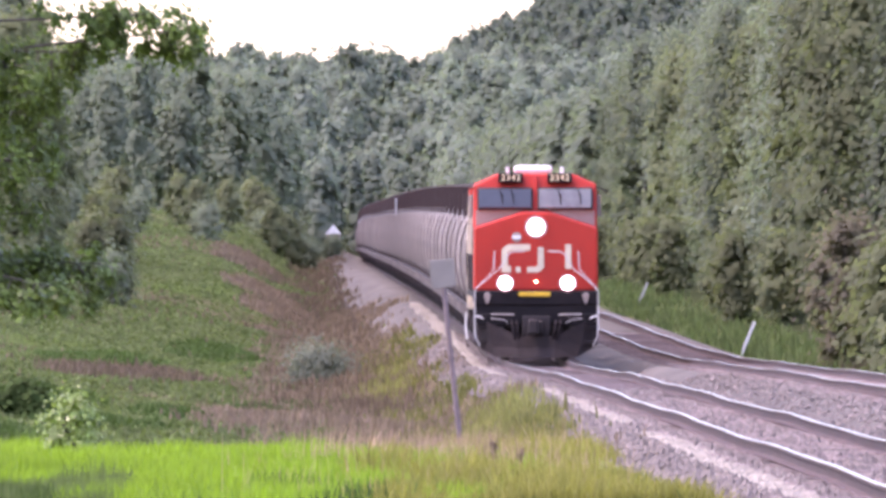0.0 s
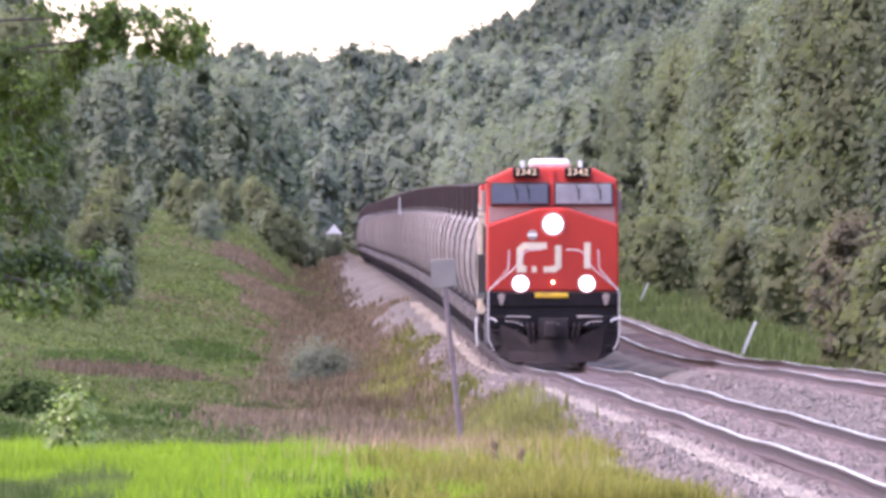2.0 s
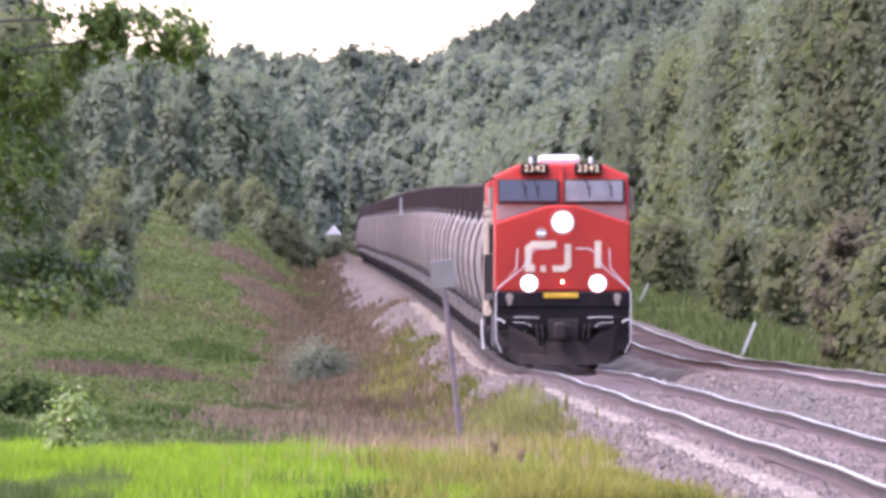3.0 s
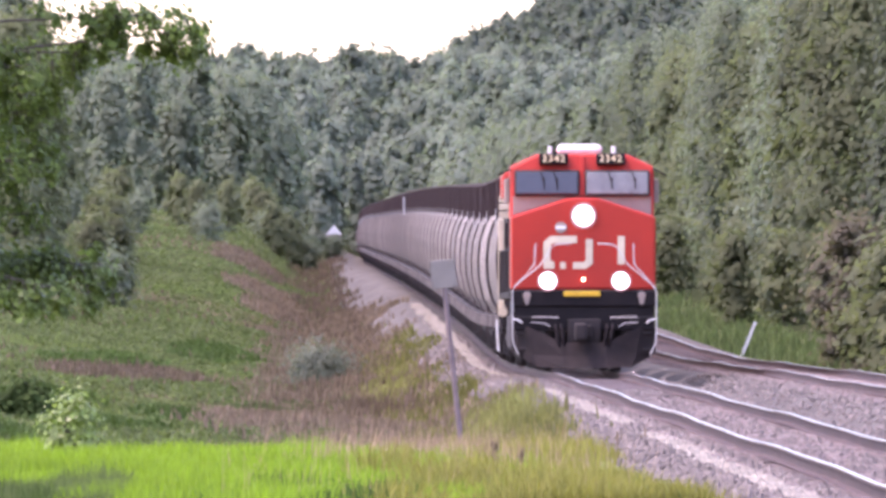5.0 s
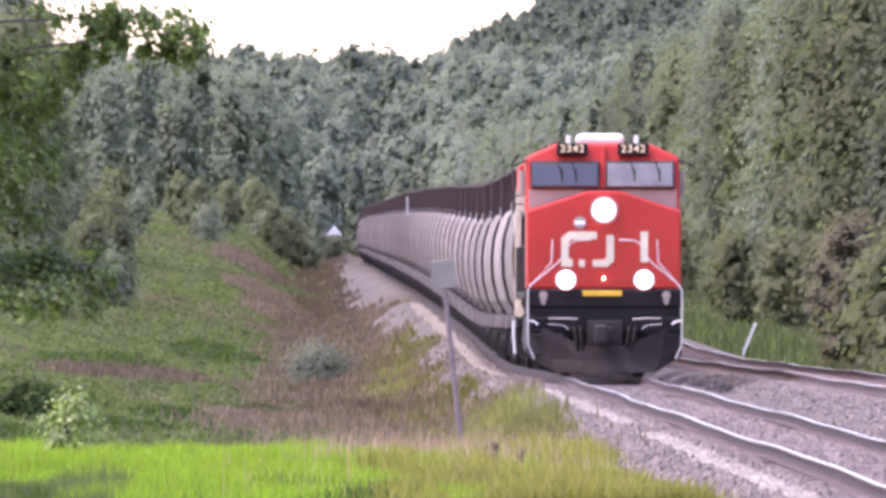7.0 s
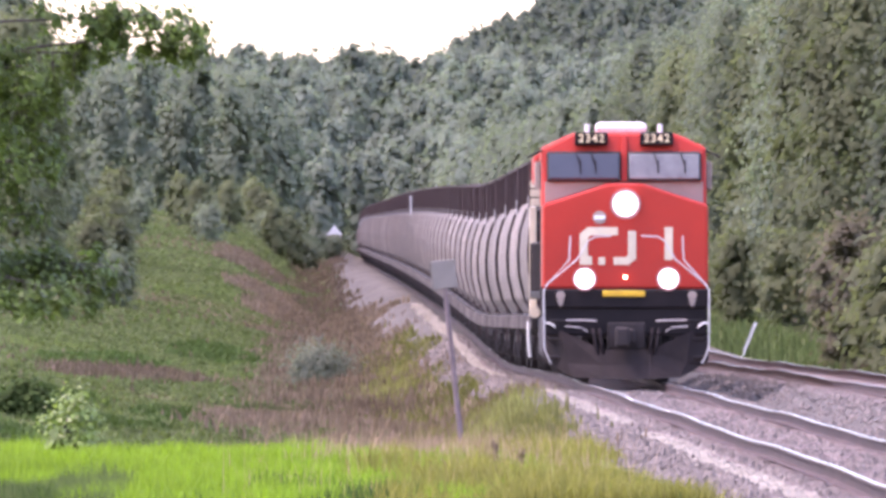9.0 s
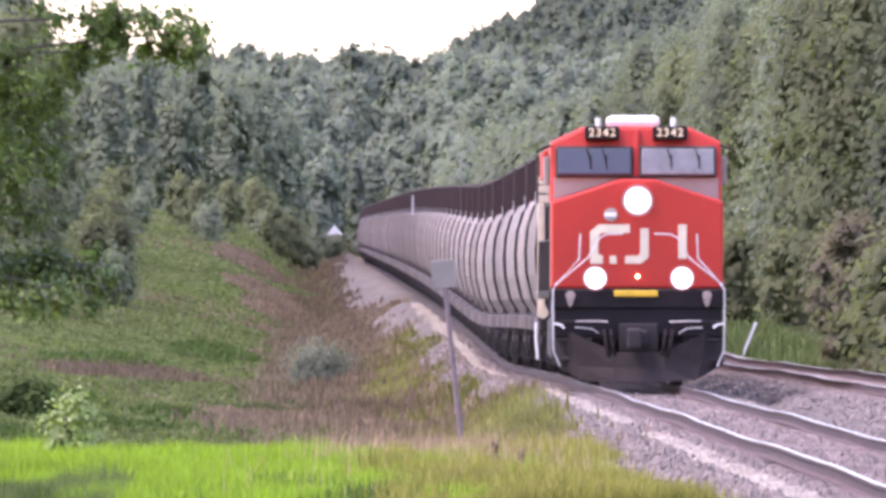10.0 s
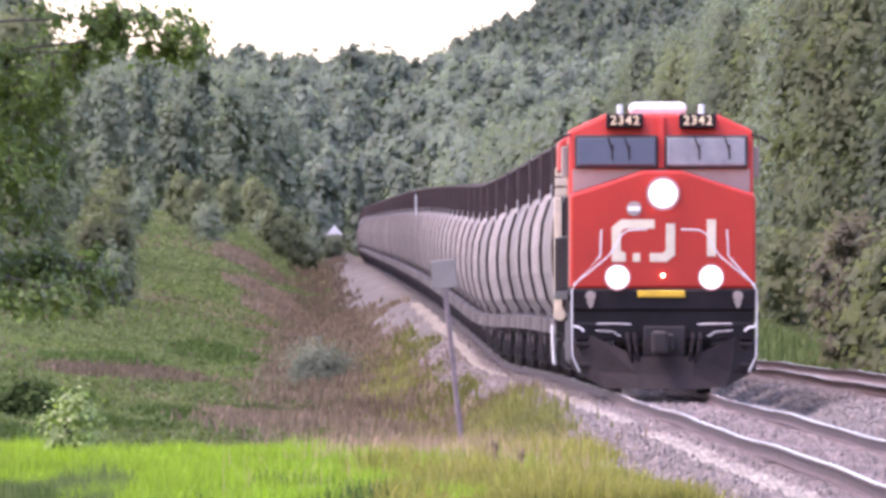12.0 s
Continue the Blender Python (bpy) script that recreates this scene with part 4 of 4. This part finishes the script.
for cx, cy, rx, ry in ((-11.6, 1140, 2.4, 45), (-9.6, 1010, 2.0, 45), (-8.2, 930, 1.8, 40), (-9.4, 560, 2.4, 28), (-4.4, 420, 1.6, 30)):
    blades("brush_patch", "red-brown brush patch in the meadow", BRUSH, 4200, patch(cx, cy, rx, ry), 0.3, 0.06, int(cy), "brush")
for cx, cy, rx, ry in ((-8.2, 330, 1.5, 16), (-7.0, 372, 1.5, 14), (-5.4, 415, 1.4, 16), (-9.2, 430, 1.6, 18), (-4.2, 470, 1.0, 14), (-11.0, 600, 2.0, 25), (-8.0, 690, 2.0, 25)):
    blades("deep_grass_patch", "deep green tussocks in the meadow", GRASS_DEEP, 3000, patch(cx, cy, rx, ry), 0.22, 0.09, int(cy) + 2, "grass", 0.9)
for cx, cy, rx, ry in ((-1.5, 520, 0.8, 45), (1.2, 290, 0.8, 30), (0.9, 330, 0.9, 40), (-2.0, 300, 0.8, 20)):
    blades("weed_patch", "yellow-green weed patch beside the ballast", GRASS_BANK, 2600, patch(cx, cy, rx, ry), 0.3, 0.03, int(cy) + 1, "weeds")


low_shrub("hut_shrub", "grey-green shrub before the hut", -9.15, 1585.0, 1.5, 1.3, LEAF_PALE_HAZE, 1600, 0.14, 37)


blades("seed_grass", "tall pale seeding stalks on the knoll", GRASS_DRY, 1500, knoll_places(168, 226, 2.6, -0.3, 3, -1.7), 0.5, 0.006, 12, bend=0.5)


# ---- small things along the line ----
def dock_plant(x, y, h, seed):
    g = np.random.default_rng(seed)
    D = thing("dock_plant", "rust-brown dried dock stalk in grass", "plant", "dried stalks on the knoll")
    D.matrix_world = stand(x, y, seed, 0.02)
    part("stem", tube([(0, 0, 0), (0.01, 0, h * 0.5), (0.0, 0.01, h)], 0.008, 5, None, 0.004), BRUSH, D)
    c = np.array([(0.02 * g.normal(), 0.02 * g.normal(), h * (0.5 + 0.5 * k / 11)) for k in range(12)])
    v, f = leaf_cloud(g, c, np.full(12, 0.035), 220, 0.018)
    raw("seed_head", v.tolist(), f.tolist(), BRUSH, D)


for x, y, h in ((-1.3, 232.0, 0.55), (-0.12, 238.0, 0.55), (0.55, 196.0, 0.42), (0.8, 192.0, 0.38)):
    dock_plant(x, y, h, int(y))

def line_sign():
    S = thing("line_sign", "leaning grey lineside post with blank square plate", "sign")
    x, y = 0.335, 272.0
    S.matrix_world = pose(x, y, float(ground_z(x, y)), 0, -6.2, 0)
    h = 1.73 + 0.41 - float(ground_z(x, y))
    part("post", tube([(0, 0, -0.4), (0.0, 0, h * 0.5), (0.01, 0, h)], 0.042, 10, None, 0.036), POST, S)
    bm = box(-0.17, 0.19, -0.07, -0.045, h - 0.38, h + 0.03, 0.01)
    box(-0.03, 0.05, -0.045, -0.03, h - 0.36, h, 0.0, bm)
    part("plate", bm, PLATE, S, "square pale metal plate")


def stake(x, y, h, lean, material, label):
    S = thing("marker_stake", label, "stake", "marker stakes by the siding")
    S.matrix_world = pose(x, y, float(ground_z(x, y)), 0, lean, 0)
    part("shaft", box(-0.045, 0.045, -0.02, 0.02, -0.3, h, 0.008), material, S)
    part("cap", box(-0.05, 0.05, -0.025, 0.025, h - 0.02, h + 0.05, 0.01), material, S)


def equipment_hut():
    H = thing("equipment_hut", "small lineside hut with white gable roof", "hut")
    x, y = -9.35, 1620.0
    z = float(ground_z(x, y))
    H.location = (x, y, z)
    w, top = 0.62, 1.73 + 100 * 1600 / 33400 - z
    part("wall", box(-w, w, -0.8, 0.8, -0.2, top, 0.02), GREY, H)
    part("roof", prism([(-w - 0.1, top - 0.12), (w + 0.1, top - 0.12), (0, top + 0.72)], -0.95, 0.95), WHITE, H, "white pitched roof")


line_sign()
stake(9.25, 586.0, 1.15, 22, WHITE, "leaning white marker stake by the siding")
stake(8.9, 860.0, 1.1, 24, STEEL, "leaning grey marker stake by the siding")
equipment_hut()


def stone_heap(name, label, x, y, size, material, seed):
    """Loose stones, eight-sided lumps of many shapes."""
    g = np.random.default_rng(seed)
    n = len(x)
    p = np.stack([x, y, ground_z(x, y) + 0.005], 1)
    dirs = np.array([(1, 0, 0), (0, 1, 0), (-1, 0, 0), (0, -1, 0), (0, 0, 1), (0, 0, -1)], float)
    v = p[:, None] + dirs[None] * size[:, None, None] * (0.6 + 0.8 * g.random((n, 6, 1))) + size[:, None, None] * 0.3 * g.normal(size=(n, 6, 3))
    f = np.array([(0, 1, 4), (1, 2, 4), (2, 3, 4), (3, 0, 4), (1, 0, 5), (2, 1, 5), (3, 2, 5), (0, 3, 5)])
    f = (np.arange(n)[:, None, None] * 6 + f[None]).reshape(-1, 3)
    tagged(raw(name, v.reshape(-1, 3).tolist(), f.tolist(), material), label, "gravel", kind="stuff")


def stones():
    g = np.random.default_rng(5)
    n = 34000
    y = 163 + 190 * g.random(n) ** 1.25
    m = n // 3
    y[-m:] = 330 + 250 * g.random(m) ** 1.5
    o = -0.95 - (1.4 + 1.9 * ease(450, 900, y)) * g.random(n) ** 1.2
    k = n // 6
    o[:k] = -0.55 + 1.1 * g.random(k)
    o[k:2 * k] = 0.95 + 2.6 * g.random(k)
    y[k:2 * k] = 190 + 230 * g.random(k)
    clear = ~((o > -1.55) & (o < -1.2) & windrow(y))
    y, o = y[clear], o[clear]
    size = (0.022 + 0.03 * g.random(len(y))) * (1 + 0.0012 * np.maximum(0, y - 300))
    stone_heap("ballast", "loose pinkish-grey ballast stones", centre(y) + o, y, size, STONE, 6)
    n = 26000
    y = 163 + 600 * g.random(n) ** 1.5
    o = -1.38 + 0.1 * g.normal(size=n) + 0.06 * np.sin(y / 7.0)
    keep = windrow(y)
    y, o = y[keep], o[keep]
    stone_heap("pale_gravel", "pale crushed stone along the sleeper ends", centre(y) + o, y, 0.016 + 0.018 * g.random(len(y)), FINES, 8)


def sleepers(parent, off, level, y0, count, rest):
    me = mesh_of(box(-1.3, 1.3, -0.11, 0.11, -0.18, 0, 0.012), TIMBER, "sleeper")
    g = np.random.default_rng(int(off * 10) + 3)
    def at(y):
        return Matrix.Translation((float(centre(y)) + off + 0.04 * g.normal(), y, float(level(y)) - 0.168 + 0.008 * g.normal())) @ Matrix.Rotation(0.02 * g.normal(), 4, "Z")
    for k in range(count):
        s = new("sleeper", me)
        s.parent = parent
        s.matrix_world = at(y0 + k * 0.54)
    bm = bmesh.new()
    for k in range(rest):
        bmesh.ops.create_cube(bm, size=1, matrix=at(y0 + (count + k) * 0.54) @ Matrix.Diagonal((2.6, 0.22, 0.18, 1)) @ Matrix.Translation((0, 0, -0.5)))
    tagged(part("sleeper_row", bm, TIMBER, parent), kind="stuff")


stones()
sleepers(main_track, 0, rail_z, 163.0, 300, 330)
sleepers(siding, 4.55, siding_z, 290.0, 300, 300)
motions()
